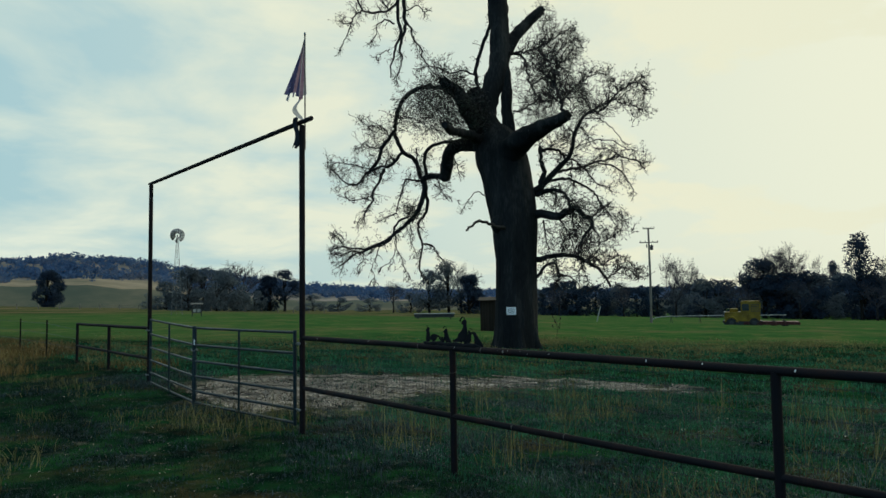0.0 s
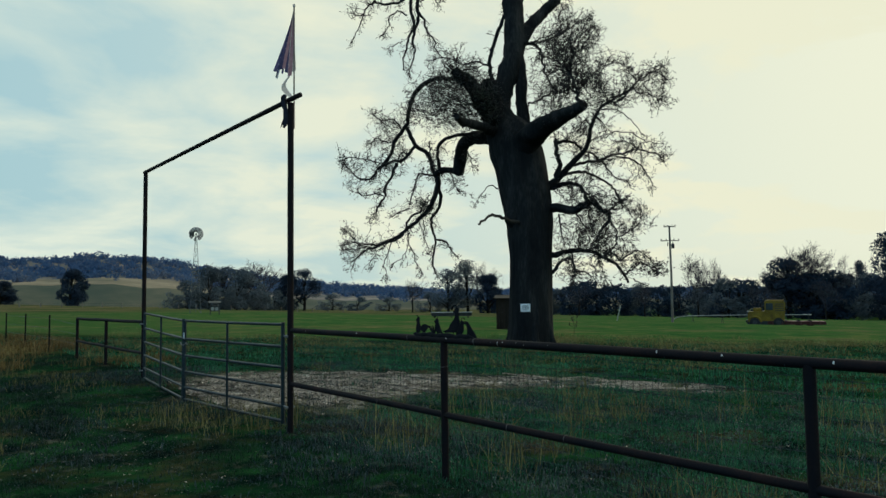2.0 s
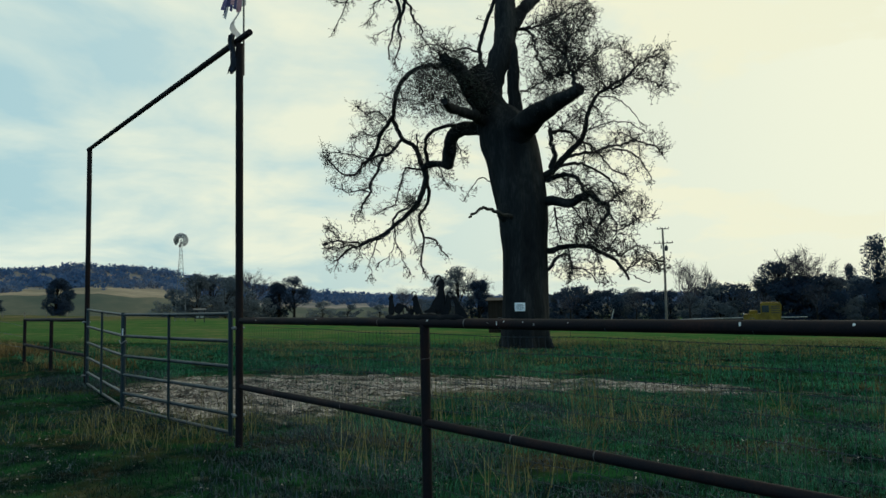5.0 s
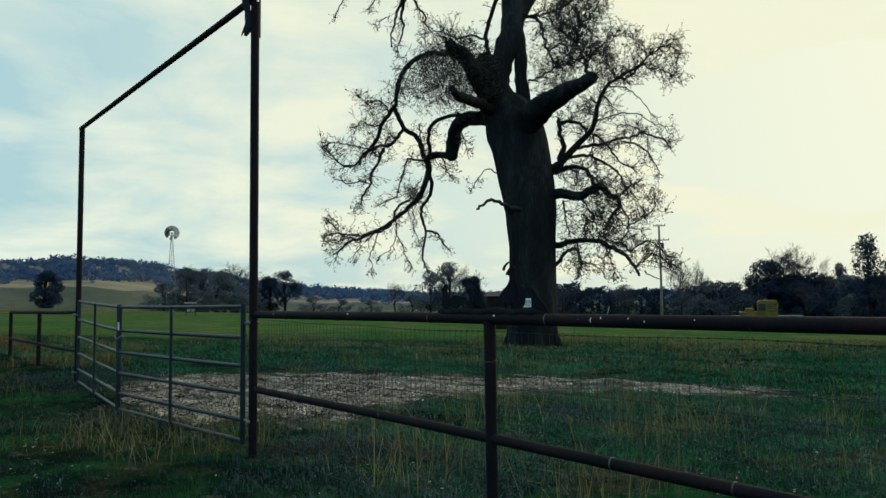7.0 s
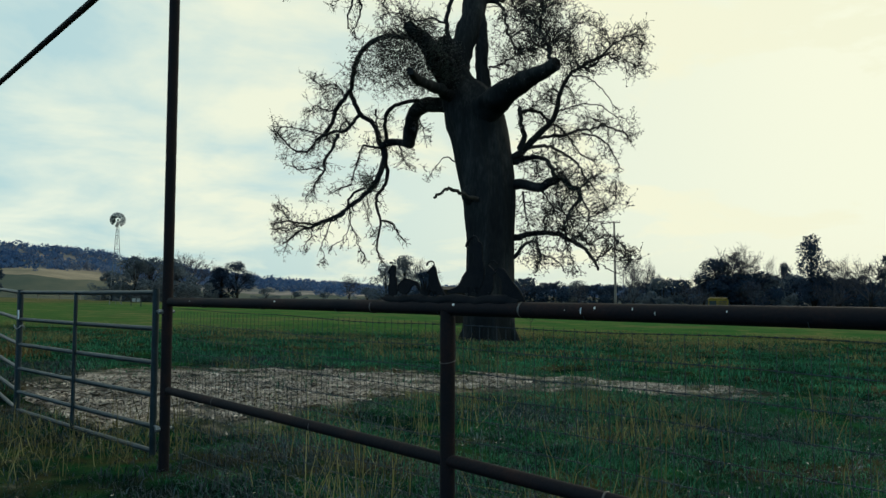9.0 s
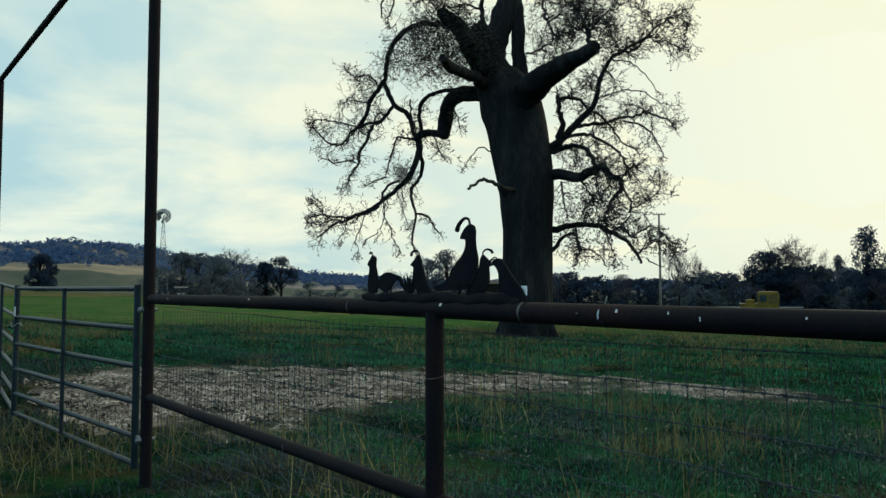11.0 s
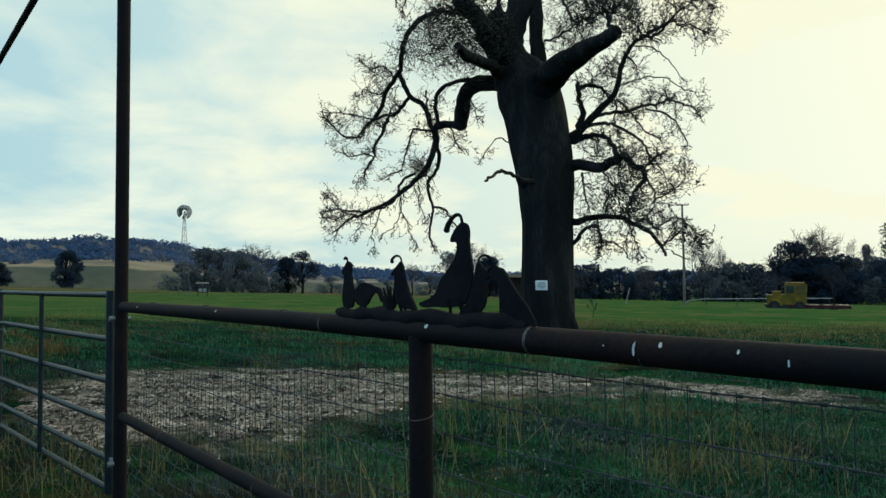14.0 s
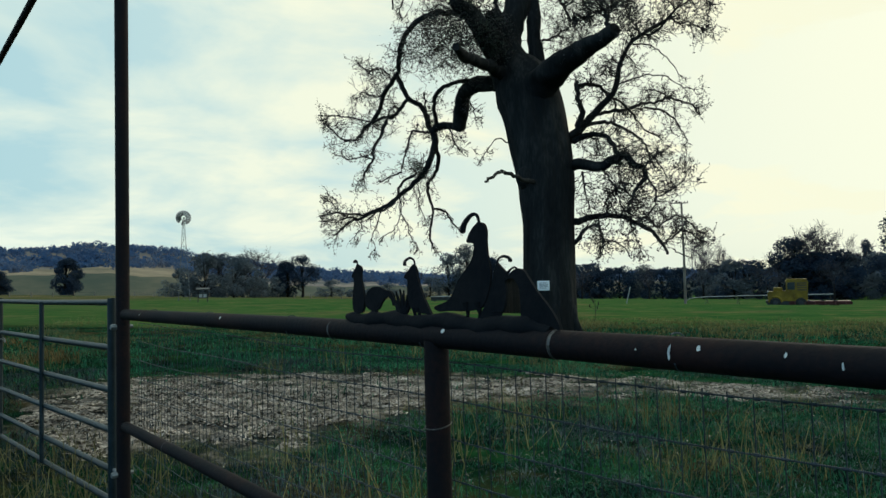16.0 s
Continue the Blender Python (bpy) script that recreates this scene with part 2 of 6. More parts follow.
# ---- building blocks ----
class Shape:
    """Collects tubes, boxes and faces for one mesh."""

    def __init__(self):
        self.v, self.f = [], []

    def tube(self, path, radii, sides=8, cap=True, bulge=None):
        path = [Vector(p) for p in path]
        if isinstance(radii, (int, float)):
            radii = [radii] * len(path)
        base, n = len(self.v), len(path)
        side = None
        for i, p in enumerate(path):
            way = (path[min(i + 1, n - 1)] - path[max(i - 1, 0)]).normalized()
            if side is None:
                side = way.orthogonal().normalized()
            side = (side - way * side.dot(way))
            side = side.normalized() if side.length > 1e-6 else way.orthogonal().normalized()
            up = way.cross(side)
            for k in range(sides):
                a = 2 * math.pi * k / sides
                r = radii[i] * (bulge(p, a) if bulge else 1)
                self.v.append(p + (side * math.cos(a) + up * math.sin(a)) * r)
        for i in range(n - 1):
            for k in range(sides):
                a, b = base + i * sides + k, base + i * sides + (k + 1) % sides
                self.f.append((a, b, b + sides, a + sides))
        if cap:
            self.f.append(tuple(base + k for k in reversed(range(sides))))
            self.f.append(tuple(base + (n - 1) * sides + k for k in range(sides)))
        return self

    def box(self, centre, size, turn=0.0, bevel=0.0):
        bm = bmesh.new()
        bmesh.ops.create_cube(bm, size=1, matrix=Matrix.Translation(centre) @ Matrix.Rotation(turn, 4, "Z") @ Matrix.Diagonal((*size, 1)))
        if bevel:
            bmesh.ops.bevel(bm, geom=bm.edges[:], offset=bevel, segments=2, affect="EDGES", profile=0.5)
        return self.take(bm)

    def take(self, bm, m=None):
        base = len(self.v)
        bm.verts.index_update()
        self.v += [(m @ v.co) if m else v.co.copy() for v in bm.verts]
        self.f += [tuple(base + v.index for v in f.verts) for f in bm.faces]
        bm.free()
        return self

    def face(self, *points):
        base = len(self.v)
        self.v += [Vector(p) for p in points]
        self.f.append(tuple(range(base, base + len(points))))
        return self

    def prism(self, outline, way):
        """A plate: an outline given as points, drawn out along way."""
        bm = bmesh.new()
        lower = bm.faces.new([bm.verts.new(p) for p in outline])
        drawn = bmesh.ops.extrude_face_region(bm, geom=[lower])
        for g in drawn["geom"]:
            if isinstance(g, bmesh.types.BMVert):
                g.co += Vector(way)
        bmesh.ops.recalc_face_normals(bm, faces=bm.faces[:])
        return self.take(bm)

    def mesh(self, name, mat, sharp=40):
        me = bpy.data.meshes.new(name)
        me.from_pydata([tuple(p) for p in self.v], [], self.f)
        me.materials.append(mat)
        me.shade_smooth()
        if sharp:
            me.set_sharp_from_angle(angle=radians(sharp))
        return me


def part(name, shape, mat, parent, label="", sharp=40):
    ob = new(name, shape.mesh(name, mat, sharp))
    ob.parent = parent
    return tagged(ob, label)


def thing(name, label, category, at=(0, 0, 0), turn=0.0, group="", kind=""):
    ob = new(name)
    ob.matrix_basis = pose(*at, 0, 0, turn)
    ob.empty_display_size = 0.2
    return tagged(ob, label, category, group, kind)


def single(name, shape, mat, label, category, group="", kind="", at=(0, 0, 0), turn=0.0, sharp=40):
    ob = new(name, shape.mesh(name, mat, sharp))
    ob.matrix_basis = pose(*at, 0, 0, turn)
    return tagged(ob, label, category, group, kind)


def quick_mesh(name, verts, sides, mat):
    """A mesh out of arrays: verts (n, 3), faces (m, sides)."""
    me = bpy.data.meshes.new(name)
    me.vertices.add(len(verts))
    me.vertices.foreach_set("co", np.asarray(verts, dtype=np.float32).ravel())
    me.loops.add(sides.size)
    me.loops.foreach_set("vertex_index", sides.astype(np.int32).ravel())
    me.polygons.add(len(sides))
    me.polygons.foreach_set("loop_start", np.arange(0, sides.size, sides.shape[1], dtype=np.int32))
    me.update(calc_edges=True)
    me.materials.append(mat)
    return me


def smooth(points, steps=4):
    """A softly bent line through the points."""
    pts = [Vector(p) for p in points]
    if len(pts) < 3:
        return pts
    out = []
    for i in range(len(pts) - 1):
        a, b, c, d = pts[max(i - 1, 0)], pts[i], pts[i + 1], pts[min(i + 2, len(pts) - 1)]
        for k in range(steps):
            t = k / steps
            out.append(0.5 * ((2 * b) + (c - a) * t + (2 * a - 5 * b + 4 * c - d) * t * t + (3 * b - a - 3 * c + d) * t ** 3))
    return out + [pts[-1]]


# ---- ground ----
def ease(t):
    t = min(1.0, max(0.0, t))
    return t * t * (3 - 2 * t)


def ground_z(x, y):
    s = x - 5.2
    fall = float(np.interp(s, (-40, 0, 54, 100, 260, 400), (0.88, 0.0, -1.13, -3.43, -9.0, -11.0)))
    bank = 0.22 * ease((y - 9.5) / 8) * math.exp(-abs(s) / 14) * (1 - ease((y - 40) / 40))
    lumps = 0.035 * noise.noise((x * 0.45, y * 0.45, 0)) + 0.02 * noise.noise((x * 1.7, y * 1.7, 3))
    ruts = 0.0
    if 4 < x < 17 and 5 < y < 18:
        ruts = 0.03 * noise.noise((x * 2.6 + y * 2.2, (x - y) * 0.5, 15)) * ease(1.2 - math.hypot((x - 8.5) / 5, (y - 11.5) / 5))
    return 0.04 + fall + bank + lumps + ruts


# the track's middle line: x, y, half its width, how thick the chips lie
TRACK = [(5.8, 12.6, 1.6, 0.95), (7.2, 13.1, 2.6, 1.0), (9.2, 12.7, 2.1, 0.95), (10.8, 12.3, 1.5, 0.6), (12.4, 11.3, 1.2, 0.2), (13.4, 9.9, 1.2, 0.34), (14.0, 8.6, 0.8, 0.26), (14.6, 7.0, 0.6, 0.05)]


def drive_cover(x, y):
    """How far the pale track through the gate covers the ground."""
    n = 0.9 * noise.noise((x * 0.5, y * 0.5, 7)) + 0.45 * noise.noise((x * 1.6, y * 1.6, 9))
    best = -9.0
    for (x0, y0, w0, s0), (x1, y1, w1, s1) in zip(TRACK, TRACK[1:]):
        dx, dy = x1 - x0, y1 - y0
        t = min(1.0, max(0.0, ((x - x0) * dx + (y - y0) * dy) / (dx * dx + dy * dy)))
        v = 1 - math.hypot(x - x0 - dx * t, y - y0 - dy * t) / (w0 + (w1 - w0) * t)
        best = max(best, min(0.75, 1.5 * v) * (s0 + (s1 - s0) * t) if v > 0 else v)
    best -= 2.5 * max(0.0, 5.45 - x)        # it ends at the gate
    c = 0.55 - math.hypot((x - 0.0) / 3.0, (y - 24.5) / 1.6)
    return max(best, c) * 1.6 + n * 0.65


def ground_material():
    m = bpy.data.materials.new("meadow_ground")
    m.use_nodes = True
    N, L = m.node_tree.nodes, m.node_tree.links
    shader = N["Principled BSDF"]
    shader.inputs["Roughness"].default_value = 0.95
    shader.inputs["Specular IOR Level"].default_value = 0.0
    coord = N.new("ShaderNodeTexCoord")

    def grain(scale, detail=6.0, rough=0.62):
        t = N.new("ShaderNodeTexNoise")
        t.inputs["Scale"].default_value, t.inputs["Detail"].default_value = scale, detail
        t.inputs["Roughness"].default_value = rough
        L.new(coord.outputs["Object"], t.inputs["Vector"])
        return t.outputs["Fac"]

    def ramp(source, marks):
        r = N.new("ShaderNodeValToRGB")
        while len(r.color_ramp.elements) < len(marks):
            r.color_ramp.elements.new(0.5)
        for e, (at, c) in zip(r.color_ramp.elements, marks):
            e.position, e.color = at, (*c, 1)
        L.new(source, r.inputs[0])
        return r.outputs[0]

    def mix(fac, a, b):
        n = N.new("ShaderNodeMix")
        n.data_type = "RGBA"
        L.new(fac, n.inputs[0])
        L.new(a, n.inputs[6])
        L.new(b, n.inputs[7])
        return n.outputs[2]

    # near ground: its shade is painted in, hence far darker than the field
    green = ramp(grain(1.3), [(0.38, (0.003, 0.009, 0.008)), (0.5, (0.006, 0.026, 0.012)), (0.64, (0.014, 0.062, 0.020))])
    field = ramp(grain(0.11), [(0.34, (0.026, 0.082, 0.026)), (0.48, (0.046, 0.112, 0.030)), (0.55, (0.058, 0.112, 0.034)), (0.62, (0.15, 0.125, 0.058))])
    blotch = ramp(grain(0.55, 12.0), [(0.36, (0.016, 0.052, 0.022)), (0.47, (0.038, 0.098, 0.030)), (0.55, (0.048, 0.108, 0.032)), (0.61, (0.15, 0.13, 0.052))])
    half = N.new("ShaderNodeValue")
    half.outputs[0].default_value = 0.5
    field = mix(half.outputs[0], field, blotch)
    parched = ramp(grain(0.06), [(0.38, (0.030, 0.060, 0.024)), (0.47, (0.075, 0.082, 0.034)), (0.55, (0.11, 0.095, 0.048)), (0.62, (0.18, 0.14, 0.078))])
    away = N.new("ShaderNodeAttribute")
    away.attribute_name = "parched"
    field = mix(away.outputs["Fac"], field, parched)
    attr = N.new("ShaderNodeAttribute")
    attr.attribute_name = "field"
    track = N.new("ShaderNodeAttribute")
    track.attribute_name = "track"
    dry = ramp(grain(0.5), [(0.52, (0, 0, 0)), (0.66, (1, 1, 1))])
    straw = ramp(grain(5.0), [(0.35, (0.02, 0.02, 0.011)), (0.65, (0.075, 0.058, 0.028))])
    pale = ramp(grain(1.7, 12.0, 0.82), [(0.41, (0.02, 0.020, 0.019)), (0.49, (0.08, 0.072, 0.068)), (0.55, (0.28, 0.235, 0.20)), (0.66, (0.50, 0.42, 0.36))])
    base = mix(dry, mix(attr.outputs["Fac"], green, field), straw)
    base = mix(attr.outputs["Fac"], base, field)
    edge = N.new("ShaderNodeMath")
    edge.operation, edge.use_clamp = "MULTIPLY_ADD", True
    L.new(grain(3.2), edge.inputs[0])
    edge.inputs[1].default_value = 2.2
    low = N.new("ShaderNodeMath")
    low.operation = "SUBTRACT"
    L.new(track.outputs["Fac"], low.inputs[0])
    low.inputs[1].default_value = 1.25
    L.new(low.outputs[0], edge.inputs[2])
    L.new(mix(edge.outputs[0], base, pale), shader.inputs["Base Color"])
    relief = N.new("ShaderNodeBump")
    relief.inputs["Strength"].default_value, relief.inputs["Distance"].default_value = 0.8, 0.06
    L.new(grain(9.0), relief.inputs["Height"])
    L.new(relief.outputs[0], shader.inputs["Normal"])
    return m


def build_ground():
    ax = [-1500, -900, -500, -250, -120, -60, -30] + list(np.arange(-16, 34, 0.4)) + [36, 40, 46, 54, 64, 76, 90, 110, 140, 170, 210, 260, 330, 420, 600, 900, 1500, 2500]
    ay = [-1500, -900, -500, -250, -120, -60, -30] + list(np.arange(-14, 34, 0.4)) + [36, 40, 46, 54, 64, 76, 90, 110, 140, 170, 210, 260, 330, 420, 600, 900, 1500, 2500]
    nx, ny = len(ax), len(ay)
    verts = np.array([(x, y, ground_z(x, y)) for y in ay for x in ax])
    i = np.arange(nx * ny).reshape(ny, nx)
    faces = np.stack([i[:-1, :-1], i[:-1, 1:], i[1:, 1:], i[1:, :-1]], -1).reshape(-1, 4)
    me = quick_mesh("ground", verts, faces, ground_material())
    field, track = me.attributes.new("field", "FLOAT", "POINT"), me.attributes.new("track", "FLOAT", "POINT")
    # blends from the ground coloured as shaded to the lighter open field
    out_of_shade = [ease((0.7 * x + 0.7 * y - 29 + 3 * noise.noise((x * 0.2, y * 0.2, 5))) / 7) for x, y, z in verts]
    field.data.foreach_set("value", np.array(out_of_shade, dtype=np.float32))
    near = [max(0.0, min(2.0, drive_cover(x, y) + 0.25)) if -20 < x < 36 and -16 < y < 36 else 0 for x, y, z in verts]
    track.data.foreach_set("value", np.array(near, dtype=np.float32))
    parched = me.attributes.new("parched", "FLOAT", "POINT")
    parched.data.foreach_set("value", np.array([ease((math.hypot(x, y) - 105 + 50 * noise.noise((x * 0.02, y * 0.045, 2))) / 60) * ease((1.25 * y - x) / 40) + 0.15 * ease((y - 22) / 14) * ease((24 - x + 0.12 * y) / 12) for x, y, z in verts], dtype=np.float32))
    me.shade_smooth()
    return tagged(new("ground", me), "dark green winter meadow with dry grass and a pale track", "ground", kind="structure")


build_ground()
FENCE = 5.2


# ---- the pipe fence and the gate arch ----
def weld_ring(at, way, radius, parent):
    at, way = Vector(at), Vector(way).normalized()
    part("weld_bead", Shape().tube([at - way * 0.005, at, at + way * 0.005], [radius, radius + 0.0025, radius], 16, False), weld, parent, "pale weld bead round the pipe")


def pipe_fence(posts, top, low, ends, label):
    """Posts at the given places along y, with a top and a lower rail; top and low give the height at a place."""
    fence = thing("pipe_fence", label, "fence", (FENCE, posts[0], 0))
    here = lambda x, y, z: (x, y - posts[0], z)
    for y in posts:
        part("post", Shape().tube([here(0, y, -0.15), here(0, y, 0.5), here(0, y, top(y) - 0.015)], 0.037, 16), rust_pipe, fence)
    for name, height, r in (("top_rail", lambda y: top(y) - 0.002, 0.0355), ("lower_rail", low, 0.032)):
        ys = np.linspace(ends[0], ends[1], 9)
        part(name, Shape().tube([here(0.0, y, height(y) + 0.004 * math.sin(y * 2.1)) for y in ys], r, 16), rust_pipe, fence)
    return fence, here


low_r = lambda y: 0.68 + 0.002 * (y - 6)
fence_right, here = pipe_fence([5.85, 2.355, -1.15, -4.7], lambda y: 1.414 - 0.004 * (y - 5.85), low_r, (9.04, -8.2), "dark rusted steel pipe fence with two rails")
for y, way in ((5.38, 0), (6.42, 0)):
    weld_ring(here(0, y, 1.412 - 0.004 * (y - 5.85)), (0, 1, 0), 0.0355, fence_right)
for y in (4.96, 8.25, 7.0, 4.3):
    weld_ring(here(0, y, low_r(y)), (0, 1, 0), 0.032, fence_right)
part("wire_loop", Shape().tube([here(0.0385 * math.cos(a), 5.85 + 0.0385 * math.sin(a), 1.155 + 0.008 * math.cos(a)) for a in np.linspace(0, 6.28, 20)], 0.0018, 5, False), weld, fence_right, "thin wire round the post")
fence_left, here_l = pipe_fence([18.4, 21.3], lambda y: 1.34 - 0.008 * (y - 18.4), lambda y: 0.72, (15.6, 21.3), "rusted pipe fence section beside the gate arch")

# pale droppings on the rails
rng = random.Random(4)
for y, lift, length, wide in ((5.05, 0.004, 0.032, 0.005), (4.985, 0.016, 0.011, 0.005), (5.13, 0.006, 0.004, 0.003), (4.815, 0.014, 0.010, 0.003), (4.72, 0.0, 0.016, 0.0025), (4.45, 0.012, 0.008, 0.003),
                        (8.62, 0.01, 0.012, 0.006), (5.78, 0.02, 0.012, 0.008), (3.4, 0.012, 0.02, 0.008), (2.9, 0.015, 0.012, 0.008), (2.2, 0.012, 0.02, 0.008), (7.4, 0.02, 0.012, 0.008)):
    z, r = 1.412 - 0.004 * (y - 5.85), 0.037
    spot = Shape()
    rim = []
    for k in range(10):
        a = 2 * math.pi * k / 10
        dz = lift + math.sin(a) * length * 0.5 * rng.uniform(0.75, 1.15)
        dz = max(-r * 0.98, min(r * 0.98, dz))
        rim.append((-math.sqrt(r * r - dz * dz) - 0.0006, y - 5.85 + math.cos(a) * wide * rng.uniform(0.6, 1.1), z + dz))
    spot.face(*rim)
    part("white_fleck", spot, chalk, fence_right, "white bird dropping on the rail", 0)


def gate_arch():
    arch = thing("gate_arch", "tall dark rusted pipe arch over the ranch gate", "gate arch", (FENCE, 9.1, 0))
    for y, tall in ((9.1, 4.50), (15.53, 4.44)):
        p = part("post", Shape().tube([(0, y - 9.1, -0.2), (0, y - 9.1, 2), (0, y - 9.1, tall)], 0.042, 18), rust_pipe, arch, "rust-red streaked pipe post")
        for z in (1.32, 0.38):
            part("hinge_bolt", Shape().tube([(-0.075, y - 9.1, z), (-0.062, y - 9.1, z), (0.06, y - 9.1, z)], [0.017, 0.021, 0.012], 8), zinc, p, "zinc hinge bolt")
            part("hinge_pin", Shape().tube([(-0.03, y - 9.1 + (0.02 if y < 10 else -0.02), z), (-0.02, y - 9.1 + (0.15 if y < 10 else -0.12), z)], 0.011, 8), zinc, p)
    part("crossbeam", Shape().tube([(0.0, -0.27, 4.555), (0.0, 3, 4.51), (0.0, 6.52, 4.455)], 0.034, 16), rust_pipe, arch)
    return arch


gate_arch()


def gate_panel(a, b, za, zb):
    """A welded tube gate leaf of six bars from a to b."""
    a, b = Vector((*a, 0)), Vector((*b, 0))
    leaf = thing("gate_leaf", "grey steel tube ranch gate of six bars, closed", "gate", a, 0, "two leaves of the ranch gate")
    d = b - a
    lift = lambda t, h: Vector((d.x * t, d.y * t, (za + (zb - za) * t) + h))
    for h in (1.30, 1.0, 0.72, 0.455, 0.2, 0.0):
        part("bar", Shape().tube([lift(0.008, h), lift(0.5, h - 0.004), lift(0.992, h)], 0.021, 12), gate_paint, leaf)
    for t, r in ((0.0, 0.027), (1.0, 0.027)):
        part("end_post", Shape().tube([lift(t, -0.03), lift(t, 1.33)], r, 14), gate_paint, leaf)
    side = Vector((-d.y, d.x, 0)).normalized() * 0.024
    part("brace", Shape().tube([lift(0.5, 0.0) + side, lift(0.5, 1.3) + side], 0.018, 12), gate_paint, leaf)
    return leaf


leaf_a = gate_panel((5.175, 9.27), (4.93, 12.36), 0.175, 0.165)
gate_panel((4.945, 12.46), (5.185, 15.40), 0.165, 0.24)
part("tag", Shape().box((-0.268, 3.08, 1.22), (0.004, 0.05, 0.10), 0.08), sign_white, leaf_a, "small white paper tag")

# a chain loops the two leaves together
loop = Shape()
for k in range(18):
    a = 2 * math.pi * k / 18
    at = Vector((4.935 + 0.045 * math.cos(a), 12.41 + 0.105 * math.sin(a), 1.08 + 0.02 * math.sin(3 * a)))
    b = a + 0.3
    to = Vector((4.935 + 0.045 * math.cos(b), 12.41 + 0.105 * math.sin(b), 1.08 + 0.02 * math.sin(3 * b)))
    loop.tube([at, to], 0.007, 6)
single("gate_chain", loop, zinc, "steel chain looped round both gate ends", "chain")


def wire_mesh():
    net = thing("fence_netting", "galvanised no-climb wire netting tied behind the rails", "wire fence", (FENCE + 0.05, 9.0, 0))
    ys = np.arange(-8.0, 9.0, 0.0545)
    sag = lambda y: 0.008 * math.sin(y * 1.3) + 0.005 * math.sin(y * 4.1)
    for k, z in enumerate(np.arange(0.10, 1.37, 0.112)):
        run = np.linspace(-8, 9.0, 60)
        part("line_wire", Shape().tube([(0.012 * math.sin(y * 1.7 + k), y - 9.0, z + sag(y + 0.2 * k)) for y in run], 0.0019, 5, False), wire_steel, net)
    stays = Shape()
    knots = Shape()
    for i, y in enumerate(ys):
        lean = 0.012 * math.sin(i * 0.7)
        near = 1.0 < y < 8.9
        wire = Shape() if near else stays
        wire.tube([(0.012 * math.sin(y * 1.7 + 4), y - 9.0 + lean, 0.08), (0.004, y - 9.0 + rng.uniform(-0.006, 0.006), 0.7), (0.01 * math.sin(y), y - 9.0, 1.335 + sag(y))], 0.0013, 4, False)
        if near:
            part("stay_wire", wire, wire_steel, net)
        if 1.0 < y < 7.5:
            for k, z in enumerate(np.arange(0.10, 1.37, 0.112)):
                zz = z + sag(y + 0.2 * k)
                knots.tube([(0.012 * math.sin(y * 1.7 + k), y - 9.0 - 0.006, zz), (0.012 * math.sin(y * 1.7 + k), y - 9.0 + 0.006, zz)], 0.0036, 5)
    tagged(part("far_stay_wire", stays, wire_steel, net), kind="stuff")
    tagged(part("wire_knot", knots, wire_steel, net), kind="stuff")


wire_mesh()
for y in np.arange(-6, 9, 0.85):
    z = 1.414 - 0.004 * (y - 5.85)
    tie = Shape().tube([(FENCE + 0.0395 * math.cos(a), y + 0.004 * a, z + 0.0395 * math.sin(a)) for a in np.linspace(-2.6, 2.0, 14)], 0.0018, 5)
    if 2 < y < 9:
        single("wire_tie", tie, wire_steel, "twist of wire tying netting to the rail", "wire tie", "ties along the top rail")


def steel_stake_fence():
    """Steel stakes and three slack wires that run on past the pipe fence."""
    line = thing("stake_fence", "slack wire fence on thin rusty steel stakes", "fence", (5.2, 21.3, 0))
    stakes = [(5.1, 24.4), (5.0, 27.8), (4.9, 31.2)]
    tops = []
    for x, y in stakes:
        g = ground_z(x, y)
        s = Shape().box((x - 5.2, y - 21.3, g + 0.42), (0.045, 0.008, 1.35)).box((x - 5.2, y - 21.3 + 0.02, g + 0.42), (0.008, 0.035, 1.35))
        part("stake", s, rust_pipe, line)
        tops.append((x - 5.2, y - 21.3, g))
    for h in (0.4, 0.7, 1.0):
        part("wire", Shape().tube([(0, 0, 0.3 + h * 0.85)] + [(x, y, g + h) for x, y, g in tops], 0.004, 5), wire_steel, line)


steel_stake_fence()


